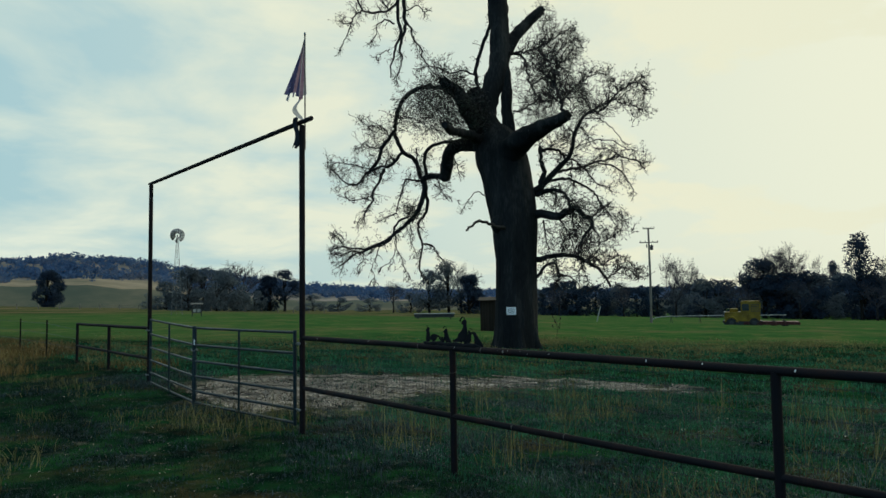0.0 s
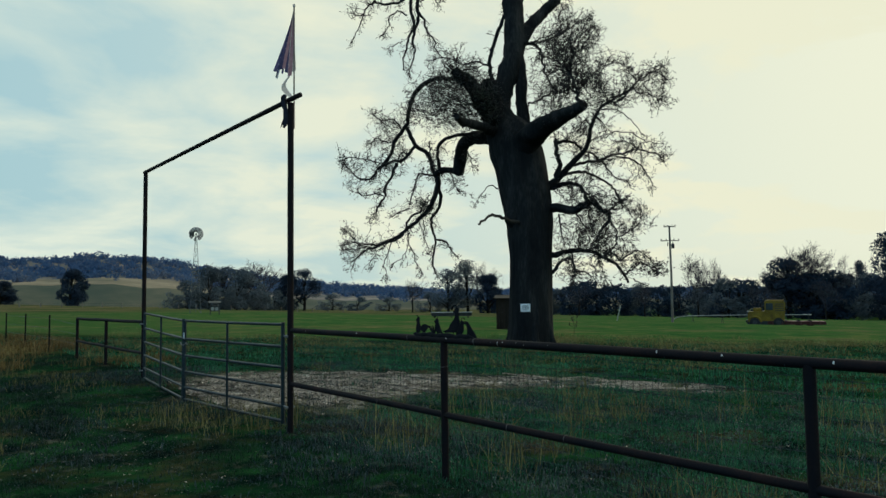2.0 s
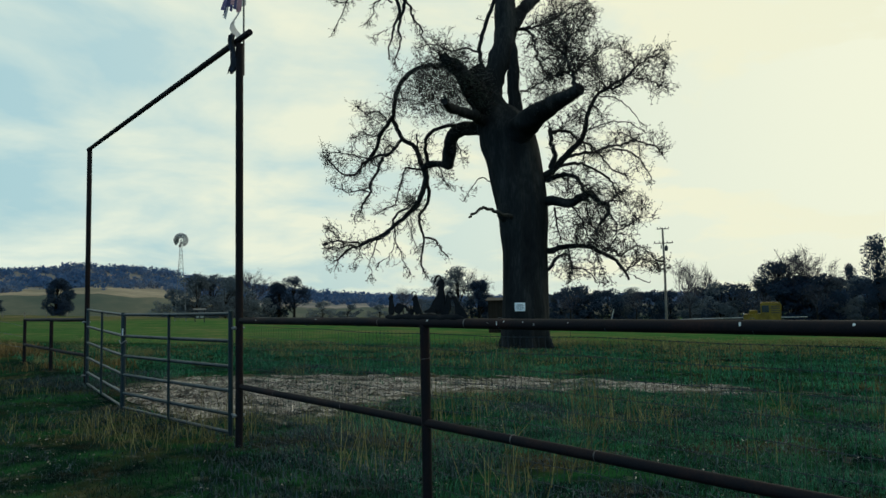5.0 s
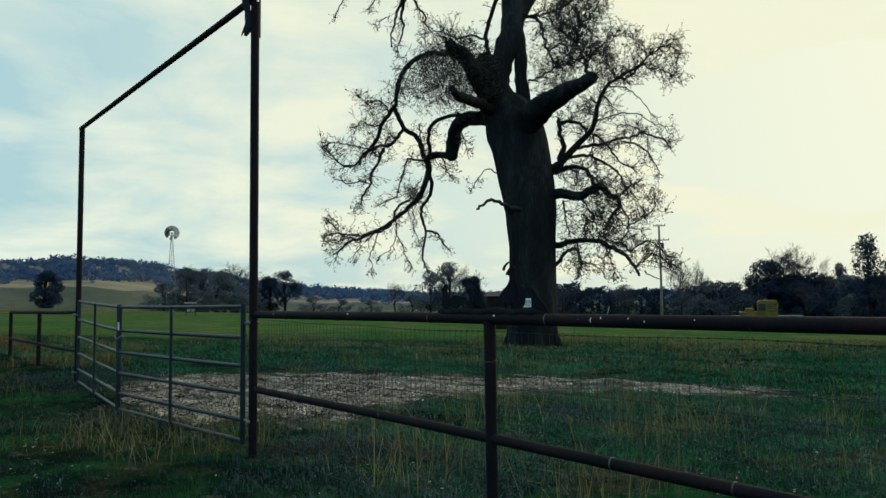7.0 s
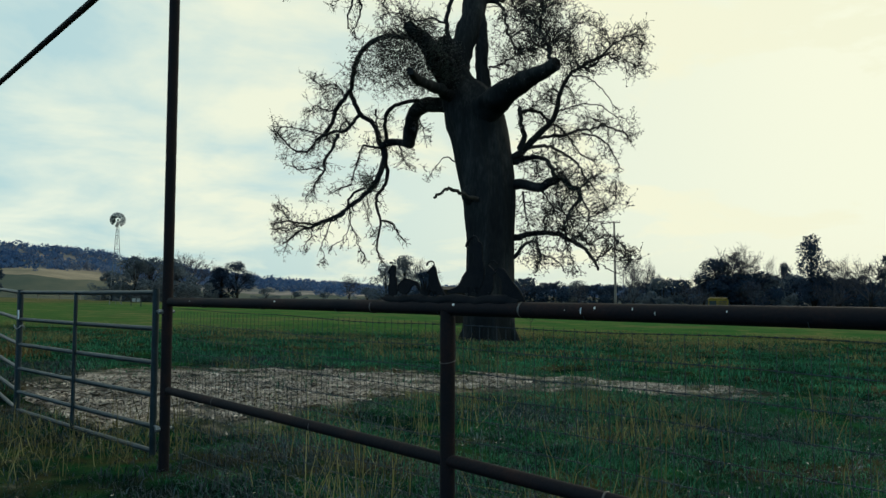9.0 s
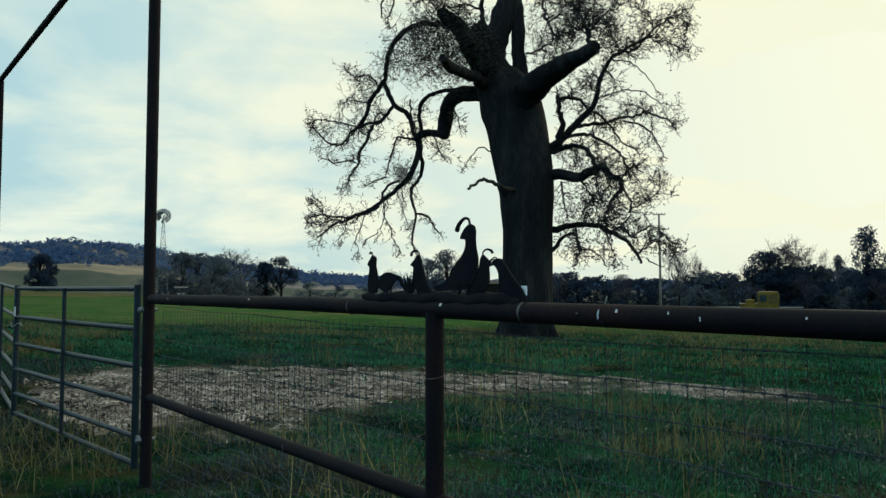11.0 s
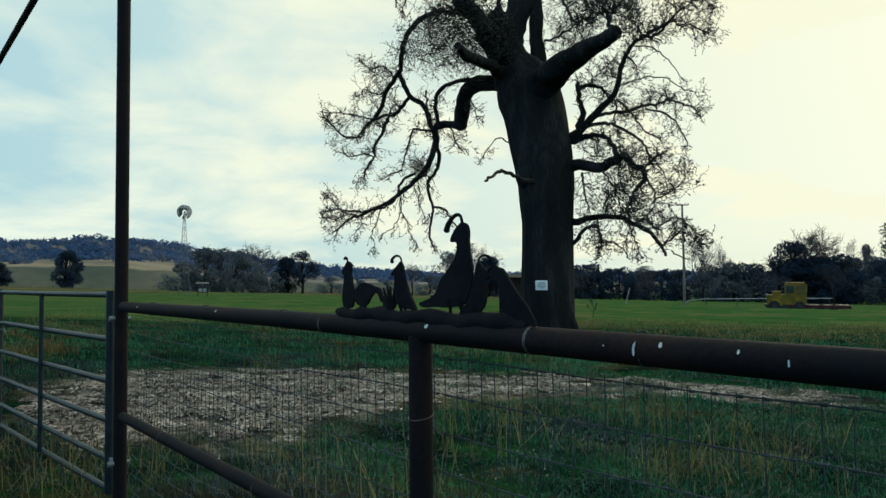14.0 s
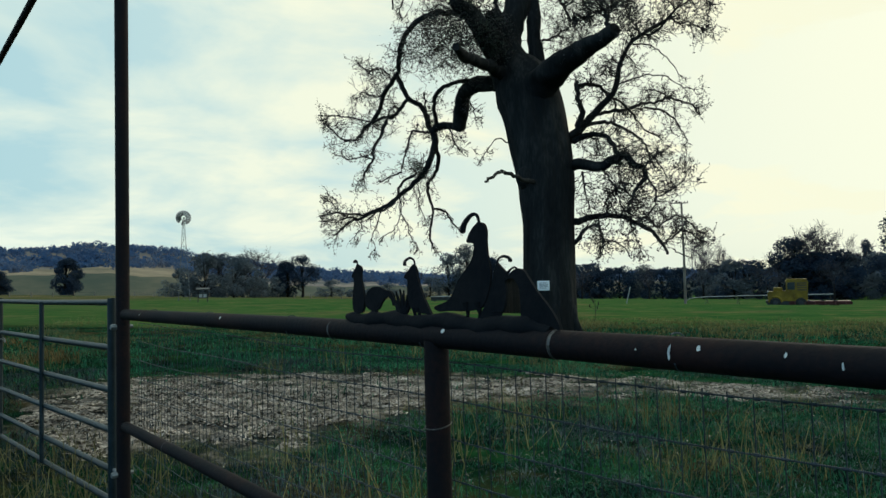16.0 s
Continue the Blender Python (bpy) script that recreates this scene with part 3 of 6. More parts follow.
# ---- flag and rag on the arch ----
def flag():
    f = thing("flag", "tattered limp striped flag on a thin pole", "flag", (FENCE, 9.1, 4.5))
    part("flagpole", Shape().tube([(0.05, 0, -0.35), (0.05, 0, 0.6), (0.05, 0, 1.36)], 0.010, 10), pole_wood, f)
    part("finial", Shape().tube([(0.05, 0, 1.355), (0.05, 0, 1.37), (0.05, 0, 1.395), (0.05, 0, 1.41)], [0.010, 0.018, 0.015, 0.005], 10), zinc, f, "small round pole tip")

    def fold(u, v):
        """u along the fall of the cloth, v across its gathered folds."""
        out = 0.012 + 0.74 * u ** 1.1 * v
        drop = 1.31 - 0.02 * v - u * (0.92 + 0.03 * math.sin(v * 9.0) - 0.06 * v)
        ripple = 0.028 * math.sin(v * 22.0 + u * 1.5) * (0.35 + u)
        return Vector((0.05 + ripple, out, drop))

    stripes = 13
    for k in range(stripes):
        v0, v1 = k / stripes, (k + 1) / stripes
        mat = (cloth_white, cloth_red, cloth_white, cloth_red, cloth_blue, cloth_red, cloth_blue, cloth_white, cloth_blue, cloth_blue, cloth_white, cloth_blue, cloth_blue)[k]
        s = Shape()
        rows, cols = 12, 4
        end = 0.9 + 0.18 * noise.noise((k * 1.7, 2.0, 0))
        for i in range(rows + 1):
            for j in range(cols + 1):
                s.v.append(fold(end * i / rows, v0 + (v1 - v0) * j / cols))
        for i in range(rows):
            for j in range(cols):
                a = i * (cols + 1) + j
                s.f.append((a, a + 1, a + cols + 2, a + cols + 1))
        part("stripe", s, mat, f, "faded blue cloth" if mat is cloth_blue else "", 0)
    for i in range(9):      # pale specks scattered down the blue folds
        for v in (0.28, 0.50, 0.75):
            u = 0.2 + i * 0.085
            c, side = fold(u, v), fold(u, v + 0.03) - fold(u, v)
            down = fold(u + 0.02, v) - fold(u, v)
            off = Vector((-0.006, 0, 0))
            part("star", Shape().face(c + off, c + side * 0.8 + down * 0.5 + off, c + down + off, c - side * 0.4 + down * 0.5 + off), cloth_white, f, "pale star on the cloth" if i == 0 else "", 0)
    tail = Shape()
    for i in range(12):
        a = i / 11 * 3.6
        tail.v += [Vector((0.05 + 0.02 * math.sin(3 * a), 0.06 + 0.15 * math.sin(a) + w, 0.44 - 0.30 * i / 11 + 0.05 * math.cos(a))) for w in (0, 0.06 + 0.02 * math.sin(a * 2), 0.14 * math.sin(0.3 + i / 11 * 2.5))]
    for i in range(11):
        for j in range(2):
            tail.f.append((3 * i + j, 3 * i + j + 1, 3 * i + j + 4, 3 * i + j + 3))
    part("torn_strip", tail, cloth_white, f, "torn pale strip hanging in a loop", 0)
    return f


flag()
rag = Shape()
for i in range(14):
    u = i / 13
    for j in range(7):
        v = j / 6
        w = 0.06 + 0.09 * math.sin(min(1, u * 1.6) * math.pi * 0.6)
        rag.v.append(Vector((-0.058 - 0.03 * math.sin(v * 9 + u * 5), 0.07 + (v - 0.5) * w * 1.25 * (1 - 0.5 * u) + 0.02 * math.sin(u * 7), 4.62 - 0.42 * u - 0.05 * math.sin(v * 7) * u)))
for i in range(13):
    for j in range(6):
        a = i * 7 + j
        rag.f.append((a, a + 1, a + 8, a + 7))
rag_ob = single("rag", rag, cloth_black, "black rag tied at the corner of the arch", "rag", at=(FENCE, 9.1, 0), sharp=0)
rag_ob.modifiers.new("cloth", "SOLIDIFY").thickness = 0.006


# ---- quail cut from plate, standing on the top rail ----
def quail(outline, y_left, z_low, wide, tall, plume, legs, label, flip=False):
    """A bird cut from thick plate. The outline runs in a unit box, 0 to 1 across and up; its left edge lies at y_left."""
    def at(u, v, x=0.0):
        return Vector((x, y_left - (1 - u if flip else u) * wide, z_low + v * tall))
    rim = smooth([(u, v, 0) for u, v in outline] + [(*outline[0], 0)], 5)[:-1]
    bird = Shape()
    bird.prism([at(p.x, p.y, -0.004) for p in rim], (0.008, 0, 0))
    if plume:
        line = smooth([at(u, v) for u, v in plume], 5)
        n = len(line)
        bird.tube(line, [tall * (0.014 + 0.020 * (i / (n - 1)) ** 1.5) * (1 if i < n - 1 else 0.5) for i in range(n)], 8)
    for u in legs:
        bird.tube([at(u, 0.16), at(u + 0.02, 0.05), at(u, -0.02)], [0.012 * tall / 0.3 + 0.002, 0.005, 0.006], 6)
        bird.tube([at(u + 0.05, -0.005), at(u - 0.06, -0.01)], [0.006, 0.004], 6)
    return single("quail_statue", bird, black_steel, label, "statue", "row of quail on the rail", at=(FENCE, 0, 0))


STANDING = [(0.38, 0.90), (0.2, 0.80), (0.02, 0.68), (0.15, 0.62), (0.13, 0.42), (0.24, 0.17), (0.55, 0.08), (0.80, 0.06), (1.0, 0.0), (0.86, 0.17), (0.69, 0.36), (0.53, 0.62), (0.47, 0.80)]
TURNED = [(0.82, 0.92), (0.70, 0.85), (0.62, 0.74), (0.735, 0.715), (0.72, 0.60), (0.63, 0.50), (0.45, 0.37), (0.29, 0.19), (0.01, 0.11), (0.10, 0.065), (0.30, 0.075), (0.55, 0.075), (0.84, 0.115), (0.97, 0.28), (1.0, 0.46), (0.96, 0.60), (0.945, 0.72), (0.95, 0.82), (0.91, 0.895)]
PECKING = [(0.0, 0.45), (0.08, 0.75), (0.28, 0.97), (0.52, 0.98), (0.72, 0.86), (0.92, 0.78), (1.0, 0.50), (0.97, 0.26), (0.90, 0.50), (0.78, 0.60), (0.62, 0.42), (0.48, 0.12), (0.25, 0.05), (0.06, 0.20)]
UPRIGHT = [(0.45, 0.92), (0.25, 0.82), (0.02, 0.70), (0.2, 0.62), (0.12, 0.40), (0.05, 0.2), (0.2, 0.02), (0.8, 0.02), (0.98, 0.2), (0.92, 0.42), (0.75, 0.66), (0.78, 0.85)]
LEANING = [(0.20, 0.98), (0.08, 0.93), (0.0, 0.80), (0.10, 0.82), (0.22, 0.66), (0.25, 0.42), (0.27, 0.10), (0.45, 0.08), (0.72, 0.08), (1.0, 0.0), (0.86, 0.28), (0.62, 0.56), (0.42, 0.82), (0.32, 0.95)]
quail(UPRIGHT, 6.304, 1.470, 0.080, 0.18, [(0.45, 0.88), (0.40, 0.97), (0.25, 0.99), (0.2, 0.95)], (), "small black steel quail statue seen from the front")
quail(PECKING, 6.223, 1.476, 0.168, 0.084, None, (0.25, 0.36), "small black steel quail statue bent down pecking")
quail(STANDING, 6.002, 1.464, 0.143, 0.182, [(0.40, 0.88), (0.36, 0.96), (0.22, 1.0), (0.05, 0.95), (0.03, 0.87)], (0.35, 0.5), "small black steel quail statue with curled plume")
quail(TURNED, 5.852, 1.466, 0.245, 0.290, [(0.83, 0.90), (0.79, 0.985), (0.69, 0.99), (0.58, 0.92), (0.53, 0.83)], (0.58, 0.78), "large black steel quail statue looking back")
quail(STANDING, 5.660, 1.462, 0.128, 0.173, [(0.40, 0.88), (0.36, 0.96), (0.22, 1.0), (0.05, 0.97), (0.0, 0.91)], (0.35, 0.5), "black steel quail statue facing away with curled plume", True)
quail(LEANING, 5.541, 1.450, 0.174, 0.155, [(0.2, 0.95), (0.12, 1.0), (0.0, 0.93), (-0.06, 0.84)], (0.45, 0.6), "black steel quail statue leaning back with long tail")

log = Shape()
run = np.linspace(6.335, 5.40, 24)
log.tube([(0, y, 1.450 + 0.006 * math.sin(y * 23) + 0.004 * math.sin(y * 51)) for y in run],
         [0.012 + 0.015 * min(1, i / 2) * (1 if i < 22 else 0.5) + 0.004 * math.sin(i * 1.9) for i in range(24)], 10)
single("steel_branch", log, black_steel, "dark steel branch under the quail on the rail", "sculpture base", at=(FENCE, 0, 0))
sprig = Shape()
for k in range(6):
    y = 6.016 - 0.012 * (k - 2.5)
    sprig.tube(smooth([(0, 6.016, 1.46), (0.004 * (k % 3), y, 1.50), (0, y - 0.009 * (k - 2.5), 1.553 - 0.007 * abs(k - 2.2))], 3), [0.010, 0.009, 0.008, 0.007, 0.006, 0.004, 0.002], 6)
single("steel_sprig", sprig, black_steel, "small spiky steel plant between the quail", "sculpture", at=(FENCE, 0, 0))


# ---- the great oak ----
OAK = Vector((20.72, 19.47, -0.32))
AWAY = Vector((0.728, 0.685, 0))
ACROSS = Vector((0.685, -0.728, 0))
LEAN_BACK = 0.19


def oak_at(u, z, w=0.0):
    """A place in the oak: u across it, z above the datum, w in depth."""
    w = w + LEAN_BACK * max(0.0, z - 1.0)
    k = 1 + w / 28.4        # limbs that reach back are so much longer
    return ACROSS * (u * k) + AWAY * w + Vector((0, 0, 2 + (z - 2) * k - OAK.z))


oak = thing("oak_tree", "huge old gnarled oak with bare twisted limbs", "tree", OAK)


def ridges(p, a):
    c = (math.cos(a) * 2.6, math.sin(a) * 2.6, p.z * 0.16)
    r = 1 + 0.05 * noise.noise(c) + 0.04 * noise.noise((c[0] * 2.7, c[1] * 2.7, p.z * 0.5)) - 0.06 * abs(noise.noise((c[0] * 4.5, c[1] * 4.5, p.z * 0.35)))
    return r


def knots(p, a):
    return 1 + 0.24 * noise.noise((p.x * 1.6 + math.cos(a), p.y * 1.6 + math.sin(a), p.z * 1.6)) + 0.08 * noise.noise((math.cos(a) * 5, math.sin(a) * 5, p.z * 4))


def even(line, radii, step):
    """Resample a line with its radii at about even steps."""
    pts, rs = [], []
    for i in range(len(line) - 1):
        n = max(1, int((line[i + 1] - line[i]).length / step))
        for k in range(n):
            t = k / n
            pts.append(line[i].lerp(line[i + 1], t))
            rs.append(radii[i] + (radii[i + 1] - radii[i]) * t)
    return pts + [line[-1]], rs + [radii[-1]]


def wobble(line, amount, seed):
    n = len(line)
    out = []
    for i, p in enumerate(line):
        k = amount * (1 if 0 < i else 0)
        out.append(p + Vector((noise.noise((i * 0.8, seed, 1)), noise.noise((i * 0.8, seed, 2)), noise.noise((i * 0.8, seed, 3)))) * k)
    return out


limb_count = 0
twig_lines = []         # (line, radii) of fine twigs
leaf_spots = []
oak_rng = random.Random(11)


def any_way():
    return Vector((oak_rng.gauss(0, 1), oak_rng.gauss(0, 1), oak_rng.gauss(0, 1))).normalized()


def limb(points, r0, r1, mat=bark, name="limb", twigs=1.0, start=0.15, rough=0.05, length=0.8, label="", droop=0.0):
    """A limb through (u, z, w) points, tapering from r0 to r1, and the twigs that it bears from the given share of its length on."""
    global limb_count
    limb_count += 1
    line = smooth([oak_at(*p) for p in points], 4)
    n = len(line)
    reach = [1 + p.dot(AWAY) / 28.4 for p in line]
    radii = [k * (r0 + (r1 - r0) * (i / (n - 1)) ** 0.8) for i, k in enumerate(reach)]
    line, radii = even(line, radii, 0.13)
    line = wobble(line, max(rough, 0.085 if r0 < 0.12 else 0.05), limb_count * 3.7)
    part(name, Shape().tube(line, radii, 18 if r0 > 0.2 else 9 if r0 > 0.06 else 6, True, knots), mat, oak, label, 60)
    if twigs:
        total = len(line)
        for i in range(int(total * start), total):
            ahead = (line[min(i + 1, total - 1)] - line[max(i - 1, 0)]).normalized()
            for _ in range(int(TWIG_SHARE * twigs + oak_rng.random())):
                grow(line[i], ahead, length * oak_rng.uniform(0.4, 1.15), min(radii[i] * 0.5, 0.02), 0, droop)
        for k in range(4):
            ahead = (line[-1] - line[-3]).normalized()
            grow(line[-1], ahead, length * oak_rng.uniform(0.4, 0.9), min(radii[-1], 0.02), 0, droop, 0.6)


TWIG_SHARE = 1.45


def bare_gap(p):
    """The open air beside the trunk, under the hanging limbs and beyond the crown."""
    k = 1 + p.dot(AWAY) / 28.4
    u, z = p.dot(ACROSS) / k, (p.z + OAK.z - 2) / k + 2
    edge = 0.5 * noise.noise((z * 0.8, 3.3, p.dot(AWAY) * 0.7))
    return ((-1.9 < u < -1.0 and 5.9 < z < 7.2) or (-2.6 < u < -0.9 and z < 5.0) or u > 5.75 + edge or u < -7.7 + edge or z < 2.2 + edge
            or (u < -4.9 and 9.6 < z < 10.9) or (u > 2.9 + edge and z > 11.3 + edge) or (-3.2 < u < -1.6 and z > 11.9))


def grow(start, ahead, length, r, depth, droop, spread=1.0):
    """A long crooked twig with a steady bend, that forks into finer ones; leaves and buds sit at the ends."""
    way = (ahead * 0.6 + any_way() * 0.85 * spread + Vector((0, 0, 0.08 - droop))).normalized()
    curl = any_way() * 0.09
    step = 0.085
    n = max(2, int(length / step))
    line, radii = [start], [max(r, 0.008)]
    p = start
    for i in range(n):
        way = (way + curl + any_way() * 0.26 + Vector((0, 0, 0.02 - 0.12 * droop))).normalized()
        p = p + way * step
        if bare_gap(p):
            break
        line.append(p)
        radii.append(max(0.0056, r * (1 - 0.7 * (i + 1) / n)))
        if depth < 2 and oak_rng.random() < (0.62 if depth == 0 else 0.45):
            grow(p, way, length * oak_rng.uniform(0.3, 0.62), radii[-1] * 0.75, depth + 1, droop, 0.9)
        if depth > 0 and oak_rng.random() < 0.3:
            leaf_spots.append(p)
    if len(line) > 1:
        leaf_spots.append(p)
        twig_lines.append((line, radii))


# trunk, from its foot to the crotch
trunk_line = [oak_at(-0.02, -0.9), oak_at(-0.02, -0.5), oak_at(-0.01, 0.16), oak_at(0.01, 1.06), oak_at(0.04, 2.41), oak_at(0.05, 3.31), oak_at(0.04, 3.99), oak_at(0.04, 4.67), oak_at(-0.06, 5.47), oak_at(-0.21, 6.28), oak_at(-0.33, 6.97), oak_at(-0.49, 7.49), oak_at(-0.66, 8.0), oak_at(-1.0, 8.6), oak_at(-1.13, 9.3), oak_at(-1.05, 10.0)]
trunk_r = [1.04, 0.94, 0.86, 0.83, 0.82, 0.82, 0.88, 0.94, 0.99, 1.01, 1.04, 1.09, 0.98, 0.66, 0.45, 0.3]
line, radii = even(smooth(trunk_line, 3), [float(np.interp(i / 3, range(16), trunk_r)) for i in range(46)], 0.12)
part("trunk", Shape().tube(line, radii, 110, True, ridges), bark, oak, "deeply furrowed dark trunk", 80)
# low buttress ribs at the foot
for a in np.linspace(0.3, 6.0, 7):
    out = Vector((math.cos(a), math.sin(a), 0))
    foot = oak_at(-0.02, -0.5) + out * (1.16 + 0.12 * math.sin(a * 5))
    foot.z = -0.3
    part("root", Shape().tube(smooth([oak_at(0.0, 1.3) + out * 0.66, oak_at(0.0, 0.5) + out * 0.74, oak_at(0.0, -0.05) + out * 0.86, foot], 3), [0.12] * 3 + [0.15] * 3 + [0.17] * 3 + [0.08], 10, True, knots), bark, oak, "", 80)
# burls that swell from the trunk
for u, z, w, r in ((0.5, 5.15, -0.35, 0.42), (-0.58, 4.75, -0.45, 0.36), (-0.6, 6.0, -0.3, 0.34)):
    c = oak_at(u, z, w)
    part("burl", Shape().tube([c + Vector((0, 0, h * r)) for h in (-1.3, -0.9, -0.4, 0.1, 0.6, 1.0, 1.3)], [r * q for q in (0.1, 0.6, 0.92, 1.0, 0.85, 0.5, 0.1)], 16, True, knots), bark, oak, "", 80)

# crotch and stems
limb([(-0.91, 7.34, 0.0), (-1.08, 8.15, 0.0), (-1.13, 8.97, 0.1), (-0.98, 9.77, 0.1), (-0.74, 10.47, 0.1), (-0.44, 11.63, 0.2), (-0.44, 12.81, 0.2), (-0.51, 14, 0.2), (-0.62, 15.43, 0.3), (-0.72, 17.36, 0.3)], 0.44, 0.386, name="main_stem", twigs=0.2, start=0.7, rough=0.03)
limb([(-0.73, 17.12, 0.3), (-0.07, 18.52, 0.6), (0.54, 20.17, 0.8)], 0.364, 0.114, name="main_stem", twigs=0.8)
limb([(-0.73, 17.12, 0.3), (-1.84, 18.05, 0.8), (-3.14, 18.14, 1.4), (-4.1, 17.35, 1.9), (-4.52, 15.92, 2.5), (-4.58, 14.71, 3.0)], 0.295, 0.148, twigs=0.5, start=0.5)
limb([(-0.17, 7.71, 0.2), (-0.17, 8.7, 0.2), (-0.2, 9.75, 0.2), (-0.2, 10.68, 0.2), (-0.26, 11.2, 0.2)], 0.295, 0.170, name="broken_limb", twigs=0.15, start=0.5, length=0.5, rough=0.03)
limb([(-0.25, 11.74, 0.2), (0.11, 12.31, 0.6), (0.62, 12.87, 1.1), (1.27, 13.45, 1.5)], 0.273, 0.193, name="broken_limb", twigs=0.7, start=0.45, length=0.7, rough=0.04)
limb([(-0.52, 7.39, -0.2), (0.11, 7.93, -1.2), (0.7, 8.32, -2.2), (1.39, 8.71, -3.3), (2.21, 9.09, -4.3)], 0.659, 0.204, name="broken_limb", twigs=0.7, start=0.5, length=0.8, rough=0.04)
limb([(-0.9, 7.87, 0.0), (-1.47, 9.1, -0.5), (-2.15, 10.06, -1.0), (-2.84, 10.8, -1.5)], 0.636, 0.182, name="broken_limb", twigs=1.2, start=0.3, length=0.9, rough=0.08)
limb([(-1.26, 8.16, -0.4), (-1.81, 8.46, -1.8), (-2.34, 8.57, -3.1), (-2.8, 8.87, -4.5)], 0.227, 0.136, name="dead_snag", twigs=0, rough=0.08, label="dark splintered dead snag")
limb([(-0.96, 9.64, 0.1), (-1.31, 10.31, 0.2), (-1.44, 11.02, 0.2), (-1.29, 11.72, 0.3), (-1, 12.48, 0.3), (-0.8, 12.95, 0.4)], 0.082, 0.073, twigs=0.5, length=0.6, rough=0.04)
limb([(-1.42, 10.86, 0.1), (-1.95, 11.11, 0.2), (-2.53, 11.02, 0.3), (-3.11, 11.33, 0.5), (-3.53, 11.35, 0.6)], 0.045, 0.018, twigs=0.8, length=0.7)
limb([(-1.03, 7.87, 0.0), (-1.25, 8.86, -0.2), (-1.37, 9.68, -0.4), (-1.59, 10.28, -0.6)], 0.545, 0.273, name="broken_limb", twigs=0.9, start=0.5, length=0.7, rough=0.08)
# left: the long arching limb and what hangs from it
limb([(-2.43, 10.19, -0.8), (-2.89, 10.43, -0.1), (-3.64, 10.48, 0.6), (-4.25, 10.2, 1.3), (-4.63, 9.7, 2.0), (-4.73, 9.18, 2.7), (-4.88, 8.62, 3.4), (-5.26, 8.12, 4.1), (-5.52, 7.56, 4.8), (-5.79, 7.14, 5.5)], 0.100, 0.073, twigs=0.7, start=0.25, rough=0.05, droop=0.1)
limb([(-4.85, 8.62, 3.5), (-4.53, 7.9, 3.6), (-3.98, 7.44, 3.8), (-3.82, 6.89, 3.9), (-3.66, 6.66, 4.0)], 0.082, 0.082, twigs=0.4, length=0.6, rough=0.04)
limb([(-4.49, 7.85, 4.0), (-4.8, 7.49, 4.3), (-5.06, 7.24, 4.6), (-5.55, 7.21, 4.9), (-6.07, 6.92, 5.1), (-6.41, 6.53, 5.4), (-6.93, 6.66, 5.7), (-7.45, 7.2, 6.0)], 0.073, 0.023, twigs=1.1, rough=0.04)
limb([(-5.27, 7.15, 4.6), (-5.53, 6.6, 4.8), (-5.75, 6.2, 5.0), (-5.78, 5.81, 5.1), (-6.04, 5.49, 5.3), (-6.16, 5.21, 5.5)], 0.064, 0.032, twigs=0.8, rough=0.05, droop=0.15)
limb([(-5.24, 7.22, 4.6), (-5.12, 7.52, 4.5), (-4.96, 7.59, 4.3), (-4.79, 7.44, 4.2)], 0.036, 0.023, twigs=0.4, length=0.4)
limb([(-5.79, 7.14, 5.5), (-6.21, 7.25, 5.7), (-6.81, 7.41, 5.8), (-7.36, 7.48, 6.0)], 0.027, 0.018, twigs=1.4, length=0.7)
limb([(-5.78, 5.81, 5.2), (-6.22, 5.94, 5.3), (-6.65, 5.86, 5.5), (-6.88, 6, 5.6)], 0.027, 0.018, twigs=1.2, length=0.5)
limb([(-5.31, 8.02, 5.0), (-5.73, 8.04, 5.2), (-6.09, 8.21, 5.4), (-6.28, 8.05, 5.6)], 0.032, 0.018, twigs=1.5, length=0.6)
limb([(-5.73, 8.75, 4.5), (-6.01, 8.99, 4.8), (-6.2, 9.19, 5.0)], 0.023, 0.018, twigs=1.2, length=0.5)
limb([(-5.02, 8.43, 4.2), (-5.35, 8.9, 4.3), (-5.68, 8.98, 4.5)], 0.032, 0.018, twigs=1.6, length=0.6)
# left: the hooked limb
limb([(-1.03, 7.87, 0.2), (-1.58, 8.01, 0.8), (-2.18, 8.03, 1.3), (-2.53, 7.79, 1.9), (-2.68, 7.23, 2.4), (-2.75, 6.72, 3.0)], 0.273, 0.239, twigs=0.3, start=0.4, rough=0.02, length=0.6)
limb([(-2.73, 6.75, 3.0), (-3.17, 6.78, 3.2), (-3.52, 6.75, 3.4), (-3.71, 6.61, 3.6)], 0.136, 0.118, twigs=0.5, start=0.2, rough=0.02, length=0.7)
limb([(-2.18, 8.19, 1.0), (-2.8, 8.17, 1.5), (-3.34, 7.98, 2.0), (-3.58, 7.63, 2.5), (-3.56, 7.12, 3.0), (-3.49, 6.77, 3.5)], 0.073, 0.064, twigs=0.5, length=0.6, rough=0.03)
limb([(-3.71, 6.61, 3.6), (-4.01, 6.62, 3.7), (-4.29, 6.68, 3.8), (-4.48, 6.5, 3.9), (-4.53, 6.22, 4.0), (-4.65, 5.89, 4.1), (-4.72, 5.53, 4.2)], 0.045, 0.027, twigs=0.6, length=0.5, rough=0.04)
